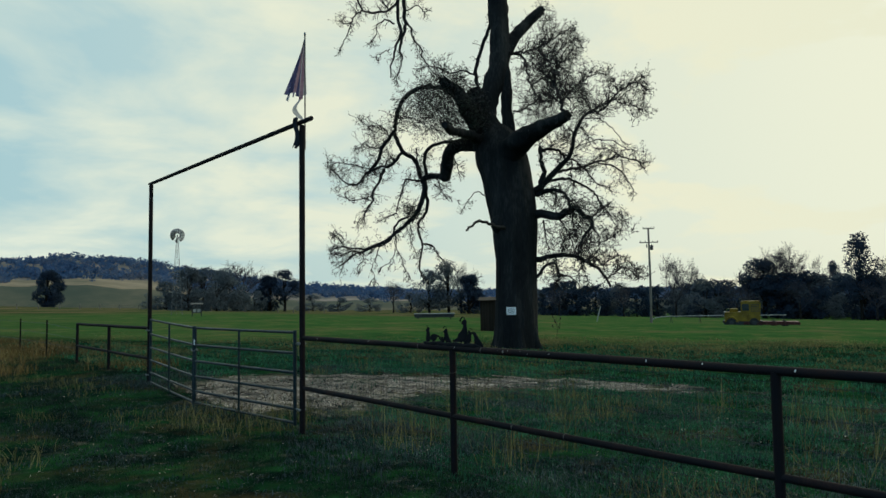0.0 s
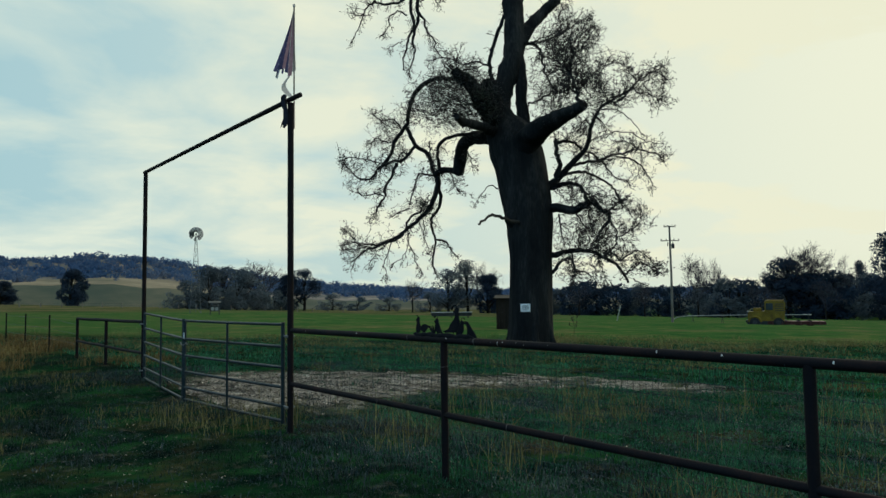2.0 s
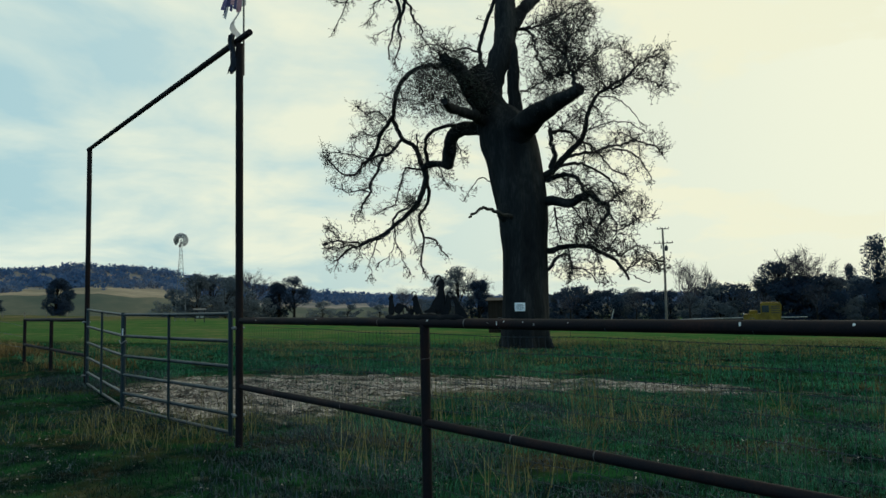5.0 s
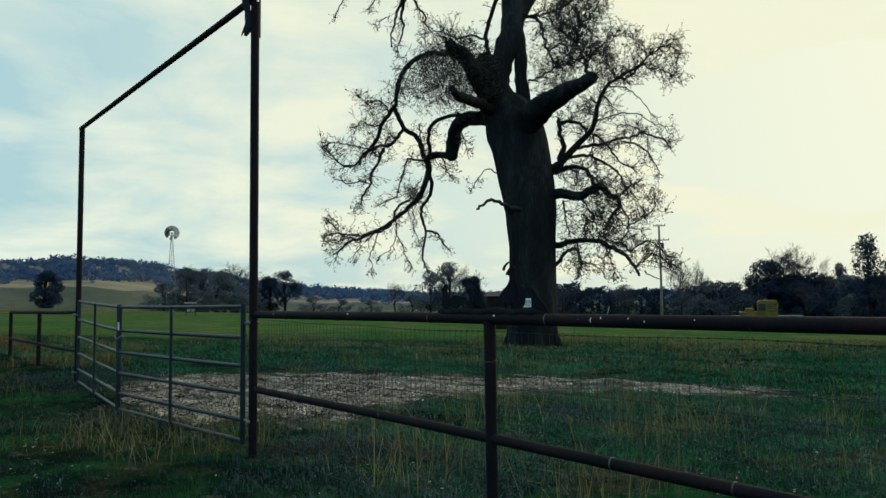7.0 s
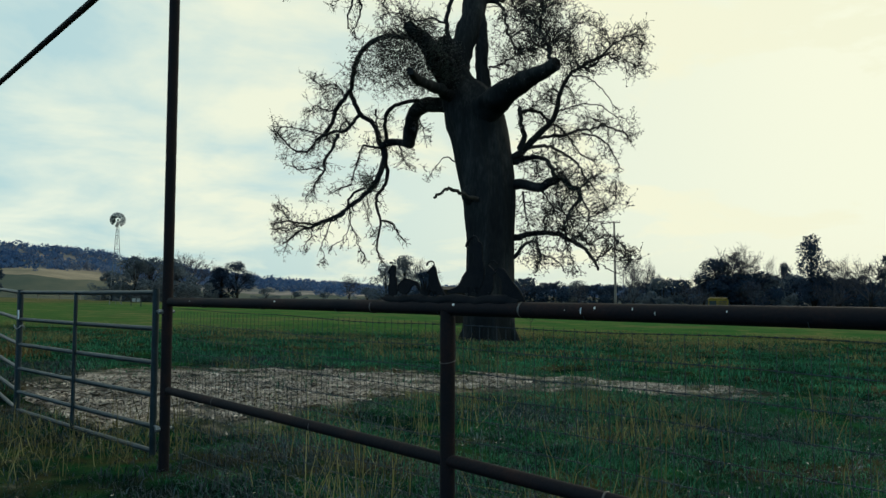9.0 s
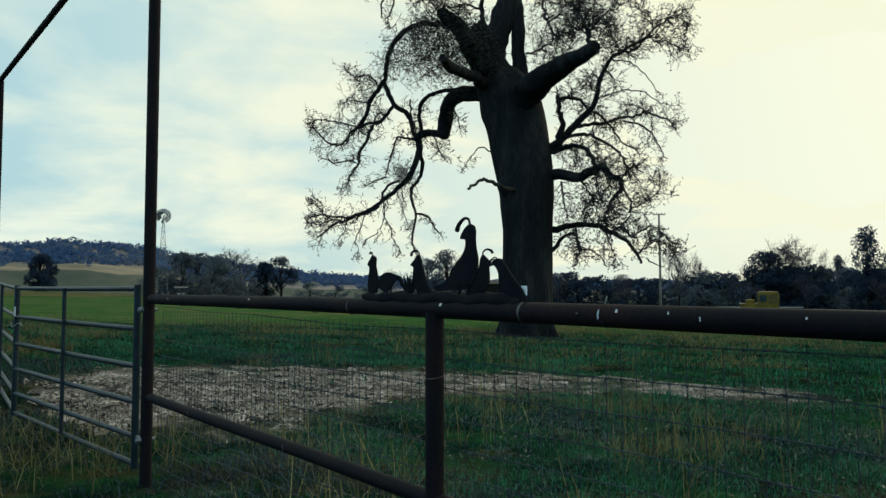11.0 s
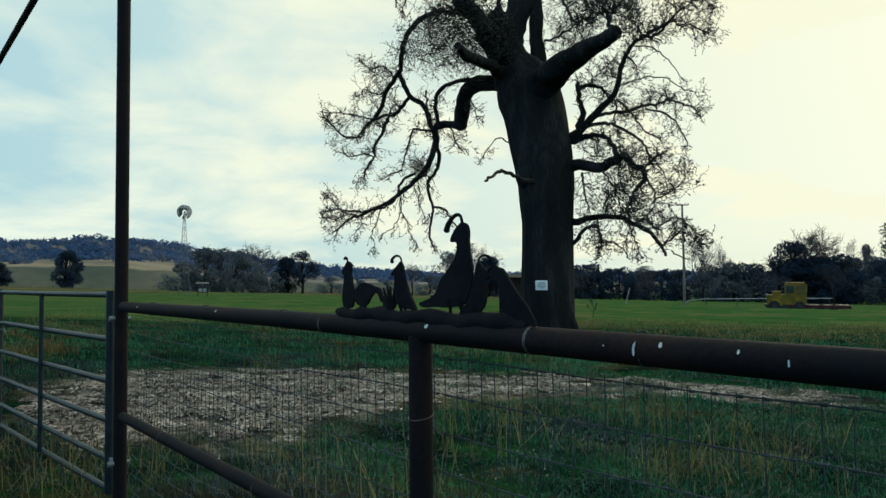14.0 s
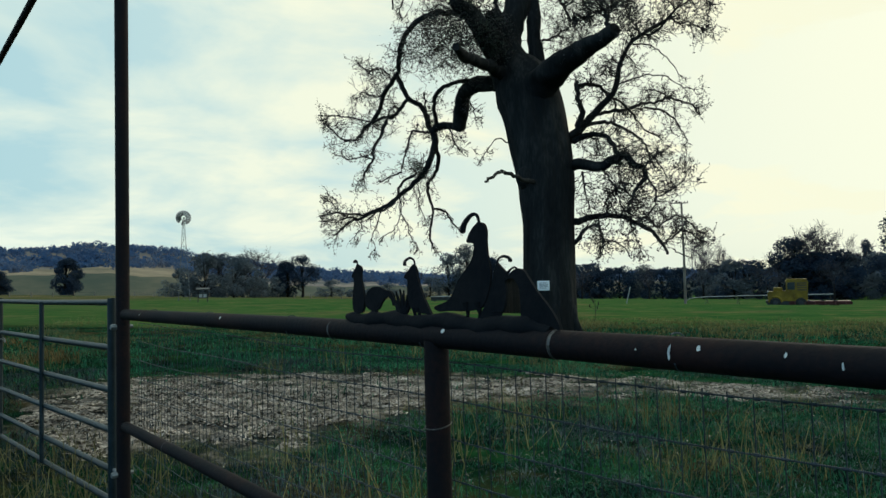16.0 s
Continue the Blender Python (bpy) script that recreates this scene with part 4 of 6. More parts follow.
limb([(-3.68, 6.66, 3.6), (-3.59, 6.26, 3.6), (-3.69, 5.87, 3.5), (-3.86, 5.43, 3.5), (-4.12, 5.09, 3.5), (-4.5, 4.73, 3.4), (-4.82, 4.51, 3.4), (-5.2, 4.19, 3.3), (-5.77, 3.95, 3.3), (-6.24, 3.73, 3.3), (-6.61, 3.62, 3.2), (-7.02, 3.26, 3.2)], 0.127, 0.032, twigs=0.45, start=0.35, rough=0.04, droop=0.3)
limb([(-3.57, 6.26, 3.6), (-3.51, 5.63, 3.8), (-3.61, 5.22, 4.1), (-3.84, 4.95, 4.3), (-3.87, 4.53, 4.5), (-3.74, 4.02, 4.8), (-3.77, 3.61, 5.0), (-3.86, 3.11, 5.3), (-3.78, 2.79, 5.5)], 0.073, 0.032, twigs=0.35, start=0.3, length=0.5, rough=0.05, droop=0.4)
limb([(-3.74, 4.02, 5.0), (-3.35, 3.92, 5.2), (-3.16, 3.67, 5.4), (-2.96, 3.41, 5.6)], 0.045, 0.027, twigs=0.6, length=0.35, rough=0.04, droop=0.3)
limb([(-4.3, 5.15, 3.4), (-4.82, 4.83, 3.3), (-4.97, 4.33, 3.3), (-5.3, 4.06, 3.2), (-5.88, 3.88, 3.2), (-6.43, 3.89, 3.1), (-7.04, 3.95, 3.1), (-7.42, 3.87, 3.0)], 0.055, 0.023, twigs=0.8, start=0.4, rough=0.05, droop=0.15)
limb([(-6.24, 3.73, 3.2), (-6.66, 3.78, 3.1), (-7.06, 3.63, 3.1), (-7.42, 3.68, 3.0)], 0.027, 0.018, twigs=1.5, length=0.6)
limb([(-6.9, 3.95, 3.2), (-7.18, 4.26, 3.1), (-7.42, 4.43, 3.0)], 0.023, 0.018, twigs=1.4, length=0.5)
limb([(-4.75, 5.29, 4.0), (-5.1, 5.21, 4.0), (-5.4, 5.03, 4.0)], 0.036, 0.018, twigs=0.7, length=0.5)
limb([(-4.85, 4.49, 3.3), (-4.78, 3.86, 3.4), (-4.6, 3.49, 3.5), (-4.51, 3.07, 3.5), (-4.28, 2.79, 3.6)], 0.025, 0.014, twigs=0.5, length=0.4, droop=0.6)
limb([(-4.83, 4.42, 3.3), (-4.83, 3.72, 3.3), (-5.07, 3.31, 3.2), (-5.4, 3.09, 3.2)], 0.022, 0.013, twigs=0.5, length=0.4, droop=0.6)
limb([(-5.48, 4.01, 3.3), (-5.7, 3.37, 3.3), (-5.82, 3, 3.2), (-5.71, 2.68, 3.2)], 0.022, 0.013, twigs=0.5, length=0.35, droop=0.6)
limb([(-4.31, 4.96, 3.5), (-4.15, 4.59, 3.6), (-4.2, 4.22, 3.7), (-4, 3.71, 3.8)], 0.022, 0.013, twigs=0.5, length=0.4, droop=0.6)
limb([(-6.19, 3.7, 3.2), (-6.17, 3.43, 3.2), (-6.43, 3.11, 3.2)], 0.022, 0.013, twigs=0.6, length=0.35, droop=0.5)
limb([(-3.12, 6.73, 3.4), (-2.97, 6.36, 3.3), (-2.86, 5.98, 3.2)], 0.032, 0.018, twigs=1.4, length=0.55)
limb([(-2.46, 7.62, 1.5), (-2.28, 7.31, 1.4), (-2.2, 6.92, 1.2)], 0.027, 0.015, twigs=1.5, length=0.45)
limb([(-3.92, 7.97, 3.0), (-3.9, 7.55, 3.3), (-3.77, 7.04, 3.6)], 0.036, 0.027, twigs=0.8, length=0.5)
limb([(-1.16, 5.94, -0.3), (-1.52, 6.09, -0.4), (-1.8, 5.77, -0.5), (-2.09, 5.37, -0.6)], 0.024, 0.013, twigs=0.9, length=0.4)
limb([(-0.39, 4.59, -0.8), (-0.77, 4.71, -1.4), (-1.18, 4.86, -1.9), (-1.48, 4.87, -2.5), (-1.71, 4.74, -3.0), (-1.94, 4.54, -3.6)], 0.082, 0.041, mat=dead_wood, name="dead_snag", twigs=0, rough=0.02, label="bent bare dead stub")
# left: the bunch that hangs from the top of the crown
limb([(-4.58, 14.71, 3.0), (-4.64, 13.56, 3.0), (-4.51, 12.78, 3.0), (-4.75, 12.27, 3.0), (-4.82, 11.79, 3.0), (-4.95, 11.46, 3.0), (-4.95, 10.92, 3.0)], 0.082, 0.022, twigs=0.4, length=0.5, rough=0.03, droop=0.4)
limb([(-4.39, 14.82, 3.0), (-4.35, 13.54, 3.0), (-4.34, 12.96, 3.1), (-4.53, 12.4, 3.1), (-4.56, 11.97, 3.1), (-4.47, 11.73, 3.1), (-4.64, 11.12, 3.2), (-4.76, 10.86, 3.2)], 0.091, 0.020, twigs=0.4, length=0.5, rough=0.03, droop=0.4)
limb([(-4.36, 13.4, 3.0), (-4.12, 13, 3.1), (-4.01, 12.61, 3.1), (-3.85, 12.32, 3.2), (-3.66, 12.12, 3.2), (-3.64, 11.83, 3.3), (-3.41, 11.39, 3.3), (-3.28, 11.01, 3.4)], 0.055, 0.016, twigs=0.5, length=0.5, rough=0.03, droop=0.4)
limb([(-4.63, 14.18, 3.0), (-5.02, 13.79, 2.9), (-5.59, 13.75, 2.9), (-6.07, 13.83, 2.8), (-6.41, 13.73, 2.7), (-6.6, 13.37, 2.7), (-6.92, 13.34, 2.6)], 0.064, 0.022, twigs=0.9, length=0.7, rough=0.03)
limb([(-6.6, 13.37, 2.6), (-6.77, 12.9, 2.6), (-6.97, 12.52, 2.6), (-7.09, 12.29, 2.6)], 0.027, 0.015, twigs=0.6, length=0.4, droop=0.3)
limb([(-4.81, 13.23, 3.0), (-5.19, 13.42, 3.0), (-5.5, 13.19, 2.9), (-5.55, 12.84, 2.8), (-5.75, 12.56, 2.8)], 0.041, 0.016, twigs=0.6, length=0.5, droop=0.3)
limb([(-6.12, 13.86, 2.7), (-6.36, 14.33, 2.6), (-6.6, 14.83, 2.5)], 0.045, 0.036, twigs=0.6)
limb([(-4.99, 12.14, 3.0), (-5.22, 12.05, 3.0), (-5.56, 11.9, 2.9)], 0.024, 0.014, twigs=0.5, length=0.4, droop=0.3)
limb([(-4.97, 13.77, 3.0), (-5.32, 14.27, 2.9), (-5.68, 14.77, 2.8)], 0.045, 0.027, twigs=1.3, length=0.7)
limb([(-4.26, 13.73, 3.0), (-3.78, 13.94, 3.1), (-3.5, 13.64, 3.2)], 0.027, 0.018, twigs=1.0, length=0.6)
# right: the crown over the broken limb
limb([(-0.09, 11.73, 0.6), (0.37, 11.66, 0.5), (0.59, 11.3, 0.4), (0.69, 10.74, 0.4), (0.91, 10.12, 0.3), (1.12, 9.79, 0.2)], 0.073, 0.027, twigs=1.2, length=0.7, rough=0.04)
limb([(0.19, 11.79, 0.8), (0.65, 11.76, 0.8), (1.1, 11.93, 0.8), (1.65, 12.18, 0.8), (1.98, 12.45, 0.8)], 0.055, 0.022, twigs=1.6, length=0.8, rough=0.04)
limb([(0.04, 9.32, 0.4), (0.46, 9.4, 0.3), (0.9, 9.68, 0.1), (1.24, 9.92, -0.0)], 0.041, 0.022, twigs=1.3, length=0.6)
limb([(2.07, 9.08, -4.0), (2.02, 9.52, -3.8), (1.87, 10.01, -3.5), (1.72, 10.41, -3.2), (1.78, 10.87, -3.0), (1.86, 11.33, -2.8), (1.73, 11.81, -2.5)], 0.082, 0.027, twigs=1.5, length=0.75, rough=0.04)
limb([(1.75, 10.43, -3.0), (1.48, 10.7, -2.8), (1.15, 10.95, -2.6), (0.9, 11.24, -2.4)], 0.045, 0.020, twigs=1.4, length=0.7)
limb([(1.83, 11.06, -2.8), (2.18, 11.39, -2.7), (2.46, 11.77, -2.5), (2.69, 12.13, -2.4)], 0.036, 0.018, twigs=1.7, length=0.7)
limb([(1.95, 9.66, -3.6), (2.32, 9.99, -3.4), (2.65, 10.37, -3.2), (3.05, 10.54, -3.0)], 0.036, 0.018, twigs=1.6, length=0.7)
limb([(1.92, 9.89, -3.5), (1.57, 9.72, -3.2), (1.28, 9.73, -3.0)], 0.036, 0.018, twigs=1.3, length=0.6)
limb([(0.8, 10.4, 0.2), (1.26, 10.62, 0.1), (1.52, 10.37, 0.1), (1.65, 9.9, -0.0)], 0.032, 0.018, twigs=1.4, length=0.6)
limb([(1.06, 11.91, 0.8), (1.39, 11.54, 0.7), (1.61, 11.25, 0.7), (1.67, 10.83, 0.6)], 0.032, 0.018, twigs=1.5, length=0.6)
limb([(1.29, 12.01, 0.8), (1.41, 12.43, 0.9), (1.3, 12.76, 0.9), (1.49, 13.04, 1.0)], 0.027, 0.018, twigs=1.6, length=0.6)
limb([(1.85, 11.64, 0.6), (2.19, 11.97, 0.5), (2.32, 12.38, 0.5), (2.48, 12.54, 0.4)], 0.027, 0.018, twigs=1.5, length=0.55)
# right: the fan of limbs from the shoulder of the trunk
limb([(0.65, 5.91, 0.0), (1.07, 6.29, -0.1), (1.22, 6.81, -0.1), (1.11, 7.29, -0.2), (1.1, 7.8, -0.2)], 0.118, 0.073, twigs=0.4, length=0.6, rough=0.03)
limb([(1.1, 7.62, -0.1), (1.53, 7.76, 0.1), (1.91, 7.59, 0.3), (2.12, 7.28, 0.5)], 0.073, 0.036, twigs=0.9, length=0.6)
limb([(0.81, 5.91, 0.2), (1.25, 6.37, 0.1), (1.75, 6.91, 0.0), (2.21, 7.37, -0.1), (2.36, 7.76, -0.2), (2.48, 8.3, -0.3), (2.67, 8.71, -0.3), (2.93, 9.07, -0.4), (3.43, 9.37, -0.5), (3.92, 9.62, -0.6), (4.22, 9.93, -0.7), (4.65, 10.21, -0.8)], 0.136, 0.029, twigs=0.75, start=0.3, rough=0.04, length=0.7)
limb([(2.93, 9.07, -0.5), (3.24, 9.21, -0.6), (3.6, 9.25, -0.7), (4.06, 9.69, -0.8), (4.3, 9.47, -0.8), (4.63, 9.5, -0.9), (4.97, 9.26, -1.0)], 0.045, 0.020, twigs=1.3, length=0.75)
limb([(4.2, 9.89, -0.8), (4.16, 10.14, -0.8), (3.94, 10.36, -0.8), (3.82, 10.64, -0.8)], 0.032, 0.016, twigs=1.4, length=0.6)
limb([(4.56, 10.15, -0.8), (4.87, 10.32, -0.9), (5.16, 10.21, -0.9), (5.39, 9.97, -1.0)], 0.027, 0.016, twigs=1.6, length=0.7)
limb([(3.13, 9.2, -0.4), (3.03, 9.52, -0.4), (2.86, 9.8, -0.4), (2.78, 10.2, -0.4)], 0.032, 0.018, twigs=1.6, length=0.7)
limb([(1.25, 6.47, 0.2), (1.75, 6.77, 0.9), (2.2, 6.91, 1.5), (2.79, 6.99, 2.2), (3.24, 7.13, 2.9), (3.77, 7.23, 3.5), (4.22, 7.37, 4.2), (4.56, 7.22, 4.9), (4.91, 7.14, 5.5), (5.17, 6.8, 6.2)], 0.073, 0.020, twigs=0.8, start=0.35, rough=0.04, length=0.75)
limb([(1.25, 6.37, 0.2), (1.84, 6.52, 0.8), (2.28, 6.48, 1.5), (2.77, 6.24, 2.1), (3.16, 5.95, 2.7), (3.37, 5.63, 3.4), (3.54, 5.17, 4.0)], 0.064, 0.029, twigs=0.6, start=0.4, rough=0.03, length=0.6, droop=0.1)
limb([(2.22, 7.39, 1.5), (2.36, 7.02, 1.7), (2.27, 6.68, 1.8), (2.41, 6.29, 2.0)], 0.036, 0.018, twigs=0.7, length=0.5)
limb([(2.35, 7.3, 1.5), (2.83, 6.92, 2.1), (3.06, 6.59, 2.8), (3.39, 6.26, 3.4), (3.78, 6.12, 4.0)], 0.041, 0.018, twigs=0.8, length=0.6)
limb([(3.37, 7.1, 4.5), (3.98, 6.95, 4.9), (4.31, 6.71, 5.2), (4.54, 6.36, 5.6), (4.7, 6, 6.0)], 0.041, 0.018, twigs=0.7, length=0.6, droop=0.2)
limb([(2.33, 7.66, 1.0), (2.81, 7.9, 1.4), (3.44, 8.04, 1.8), (4.01, 7.97, 2.2), (4.44, 7.68, 2.6), (4.88, 7.53, 3.0)], 0.027, 0.014, twigs=0.35, length=0.5, droop=0.2)
limb([(2.92, 8.93, -0.4), (3.37, 8.91, -0.1), (3.81, 8.66, 0.3), (4.17, 8.28, 0.6), (4.36, 7.91, 1.0)], 0.029, 0.014, twigs=0.35, length=0.5, droop=0.3)
limb([(4.22, 7.37, 5.0), (3.98, 7.56, 5.0), (3.65, 7.71, 5.0)], 0.027, 0.016, twigs=1.5, length=0.6)
limb([(2.55, 8.25, 0.0), (2.24, 8.54, 0.2), (2.01, 8.27, 0.4)], 0.027, 0.015, twigs=1.5, length=0.6)
limb([(2.65, 8.66, 0.0), (2.91, 8.42, 0.2), (3.08, 8.14, 0.5)], 0.027, 0.015, twigs=1.2, length=0.6)
# right: the knuckled middle limb and its hanging sprays
limb([(0.34, 5.08, -0.2), (1.09, 5.15, -0.4), (1.69, 5.02, -0.5), (2.16, 5.21, -0.7), (2.5, 5.34, -0.8), (2.73, 5.06, -1.0), (3.04, 4.87, -1.1), (3.03, 4.56, -1.3), (2.76, 4.25, -1.4), (2.61, 3.89, -1.6)], 0.215, 0.036, twigs=0.8, start=0.35, rough=0.03, length=0.7, droop=0.1)
limb([(0.92, 5.9, 0.0), (1.33, 6.05, -0.2), (1.74, 6.06, -0.3), (2.07, 5.85, -0.5), (2.21, 5.48, -0.6), (2.29, 5.21, -0.8)], 0.100, 0.055, twigs=0.8, start=0.2, rough=0.04, length=0.6)
limb([(3.04, 4.87, -1.5), (3.31, 5.18, -1.4), (3.54, 5.36, -1.2)], 0.041, 0.020, twigs=1.5, length=0.6)
limb([(3.03, 4.65, -1.6), (3.33, 4.15, -1.6), (3.27, 3.7, -1.6), (3.09, 3.43, -1.6)], 0.036, 0.018, twigs=0.9, length=0.6, droop=0.2)
limb([(3.28, 3.88, -1.6), (3.63, 4.05, -1.7), (4.03, 4.27, -1.7), (4.26, 4.62, -1.8)], 0.027, 0.015, twigs=1.2, length=0.7)
limb([(1.75, 4.99, -0.6), (2.01, 4.58, -0.6), (2.22, 4.17, -0.6), (2.34, 3.67, -0.6)], 0.041, 0.018, twigs=0.9, length=0.6, droop=0.2)
limb([(1.17, 4.87, -0.3), (1.21, 4.46, -0.3), (1.24, 4.08, -0.4), (1.37, 3.74, -0.4)], 0.045, 0.018, twigs=1.1, length=0.6, droop=0.2)
limb([(2.43, 5.3, -0.8), (2.28, 4.8, -0.7), (2.45, 4.35, -0.6)], 0.032, 0.016, twigs=1.2, length=0.6)
limb([(3.41, 5.49, 3.0), (3.75, 5.08, 3.0), (4, 4.58, 3.0)], 0.023, 0.014, twigs=0.9, length=0.6, droop=0.2)
limb([(1.49, 6, 0.0), (1.71, 5.72, 0.1), (1.63, 5.41, 0.2)], 0.036, 0.018, twigs=1.0, length=0.5)
# right: the low limb
limb([(0.31, 3.26, 0.0), (0.91, 3.29, 0.0), (1.27, 3.4, 0.1), (1.81, 3.46, 0.1), (2.34, 3.43, 0.1), (2.86, 3.15, 0.2), (3.29, 2.89, 0.2), (3.51, 2.58, 0.3), (3.71, 2.2, 0.3)], 0.136, 0.041, twigs=0.55, start=0.35, rough=0.03, length=0.7, droop=0.1)
limb([(2.78, 3.21, 0.2), (3.04, 3.37, 0.3), (3.26, 3.25, 0.4), (3.43, 3.07, 0.5), (3.74, 3.26, 0.7), (4.1, 3.41, 0.8), (4.44, 3.18, 0.9), (4.69, 2.87, 1.0)], 0.045, 0.018, twigs=1.1, length=0.7)
limb([(3.59, 2.49, 0.3), (3.95, 2.75, 0.5), (4.26, 2.96, 0.6), (4.64, 2.65, 0.8)], 0.036, 0.018, twigs=1.2, length=0.7)
limb([(0.4, 2.29, 0.0), (0.9, 2.66, -0.1), (1.17, 3.02, -0.1), (1.49, 3.15, -0.2), (1.7, 2.83, -0.2), (1.69, 2.43, -0.3)], 0.091, 0.032, twigs=0.9, start=0.3, length=0.6, droop=0.3)
limb([(1.63, 3.33, 0.1), (1.74, 2.69, 0.1), (2.1, 2.64, 0.1), (2.4, 2.42, 0.1), (2.61, 2.06, 0.1)], 0.032, 0.015, twigs=0.8, length=0.6, droop=0.3)
limb([(2.34, 3.43, 0.2), (2.6, 3.22, 0.0), (2.72, 2.77, -0.1), (2.88, 2.36, -0.3)], 0.032, 0.015, twigs=0.9, length=0.6, droop=0.3)
limb([(1.98, 3.45, 0.0), (1.9, 3.82, 0.1), (2.09, 4.17, 0.3)], 0.036, 0.018, twigs=1.2, length=0.6)
limb([(2.64, 3.31, 0.2), (2.61, 3.71, 0.4), (2.84, 4.02, 0.6)], 0.036, 0.018, twigs=1.2, length=0.6)
limb([(3.89, 2.35, 0.5), (4.15, 2.17, 0.7), (4.49, 2.07, 0.8)], 0.023, 0.014, twigs=1.4, length=0.6, droop=0.1)

# bunched growth where mistletoe and old leaves hang on: place in the oak, spread, how thick
CLUMPS = [((-1.9, 9.6, -1.6), 0.4, 70), ((-1.5, 9.0, -1.4), 0.3, 40), ((-2.4, 10.6, -1.4), 0.35, 46), ((1.6, 12.0, 0.8), 0.4, 20), ((2.2, 11.5, -2.0), 0.35, 16), ((-4.25, 5.45, 3.5), 0.2, 30), ((-4.05, 5.2, 3.5), 0.16, 20), ((-2.9, 10.1, -1.0), 0.45, 95), ((-3.6, 9.8, -0.4), 0.5, 90), ((-2.6, 9.2, -0.6), 0.45, 95), ((-3.4, 9.0, 0.4), 0.5, 80), ((-4.4, 9.3, 0.6), 0.4, 30), ((-2.2, 8.5, 0.2), 0.4, 26),
          ((1.3, 11.6, 0.8), 0.45, 40), ((1.9, 10.9, -2.4), 0.5, 46), ((0.9, 9.7, 0.3), 0.5, 42), ((2.3, 10.2, -2.8), 0.5, 46), ((1.2, 9.1, 0.3), 0.35, 28), ((1.2, 10.5, 0.5), 0.5, 36), ((2.9, 9.6, -2.6), 0.4, 30), ((2.9, 6.9, 4.0), 0.25, 14),
          ((2.3, 5.5, -0.8), 0.35, 26), ((1.4, 5.9, 0), 0.35, 22), ((2.8, 5.0, -1.2), 0.4, 26), ((1.9, 4.1, 0.2), 0.4, 22), ((3.0, 3.9, 0.3), 0.45, 26), ((1.5, 3.0, 0), 0.35, 20), ((1.8, 7.9, 0.3), 0.4, 26), ((-5.4, 8.3, 5.2), 0.35, 20)]
for c, spread, n in CLUMPS:
    for _ in range(n):
        at = oak_at(*c) + Vector((oak_rng.gauss(0, spread), oak_rng.gauss(0, spread), oak_rng.gauss(0, spread)))
        grow(at, any_way(), oak_rng.uniform(0.3, 0.75), 0.011, 1, 0.05)


def twig_arrays(lines, sides=3):
    """Many thin three-sided twigs in one mesh."""
    verts, faces, base = [], [], 0
    for line, radii in lines:
        n = len(line)
        way = (line[-1] - line[0]).normalized() if (line[-1] - line[0]).length > 1e-4 else Vector((0, 0, 1))
        a = way.orthogonal().normalized()
        b = way.cross(a)
        ring = [a * math.cos(2.094 * k) + b * math.sin(2.094 * k) for k in range(3)]
        for p, r in zip(line, radii):
            verts += [p + o * r for o in ring]
        for i in range(n - 1):
            for k in range(3):
                u, v = base + 3 * i + k, base + 3 * i + (k + 1) % 3
                faces.append((u, v, v + 3, u + 3))
        base += 3 * n
    return np.array([tuple(v) for v in verts]), np.array(faces)


def under(name, me, parent, label="", kind=""):
    ob = new(name, me)
    ob.parent = parent
    return tagged(ob, label, kind=kind)


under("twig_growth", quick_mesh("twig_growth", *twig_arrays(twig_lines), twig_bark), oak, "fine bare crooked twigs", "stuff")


def leaf_arrays(spots, size, rng, spread=0.0, count=1):
    verts, faces = [], []
    for p in spots:
        for _ in range(count):
            c = p + Vector((rng.gauss(0, 1), rng.gauss(0, 1), rng.gauss(0, 1))) * spread
            a = Vector((rng.gauss(0, 1), rng.gauss(0, 1), rng.gauss(0, 1))).normalized()
            b = a.orthogonal().normalized()
            s = size * rng.uniform(0.6, 1.4)
            i = len(verts)
            verts += [c - a * s, c + b * s * 0.55, c + a * s, c - b * s * 0.55]
            faces.append((i, i + 1, i + 2, i + 3))
    return np.array([tuple(v) for v in verts]), np.array(faces)


under("dry_leaves", quick_mesh("dry_leaves", *leaf_arrays(leaf_spots, 0.044, random.Random(5), 0.02), dry_leaf), oak, "last dry leaves on the twigs", "stuff")
for c, spread, n in CLUMPS:
    under("mistletoe_clump", quick_mesh("mistletoe_clump", *leaf_arrays([oak_at(*c)], 0.045, random.Random(n), spread * 0.8, 14 * n), mistletoe), oak, "dark mistletoe clump", "stuff")

# the notice nailed to the trunk
sign_at = OAK + oak_at(-0.19, 1.27, -0.90)
notice = thing("tree_sign", "small white notice nailed to the oak trunk", "sign", sign_at, math.degrees(math.atan2(-AWAY.x, AWAY.y)))
part("plate", Shape().box((0, 0, 0), (0.37, 0.012, 0.30), 0, 0.004), sign_white, notice)
for k, (z, w) in enumerate(((0.085, 0.22), (0.045, 0.27), (0.005, 0.25), (-0.035, 0.27), (-0.075, 0.18))):
    part("text_bar", Shape().box((0, -0.0085, z), (w, 0.005, 0.016)), sign_ink, notice)
for x in (-0.16, 0.16):
    part("nail", Shape().tube([(x, -0.012, 0.125), (x, 0.02, 0.125)], 0.006, 8), zinc, notice)


# ---- farther off ----
def on_ground(x, y, z=0.0):
    return (x, y, ground_z(x, y) + z)


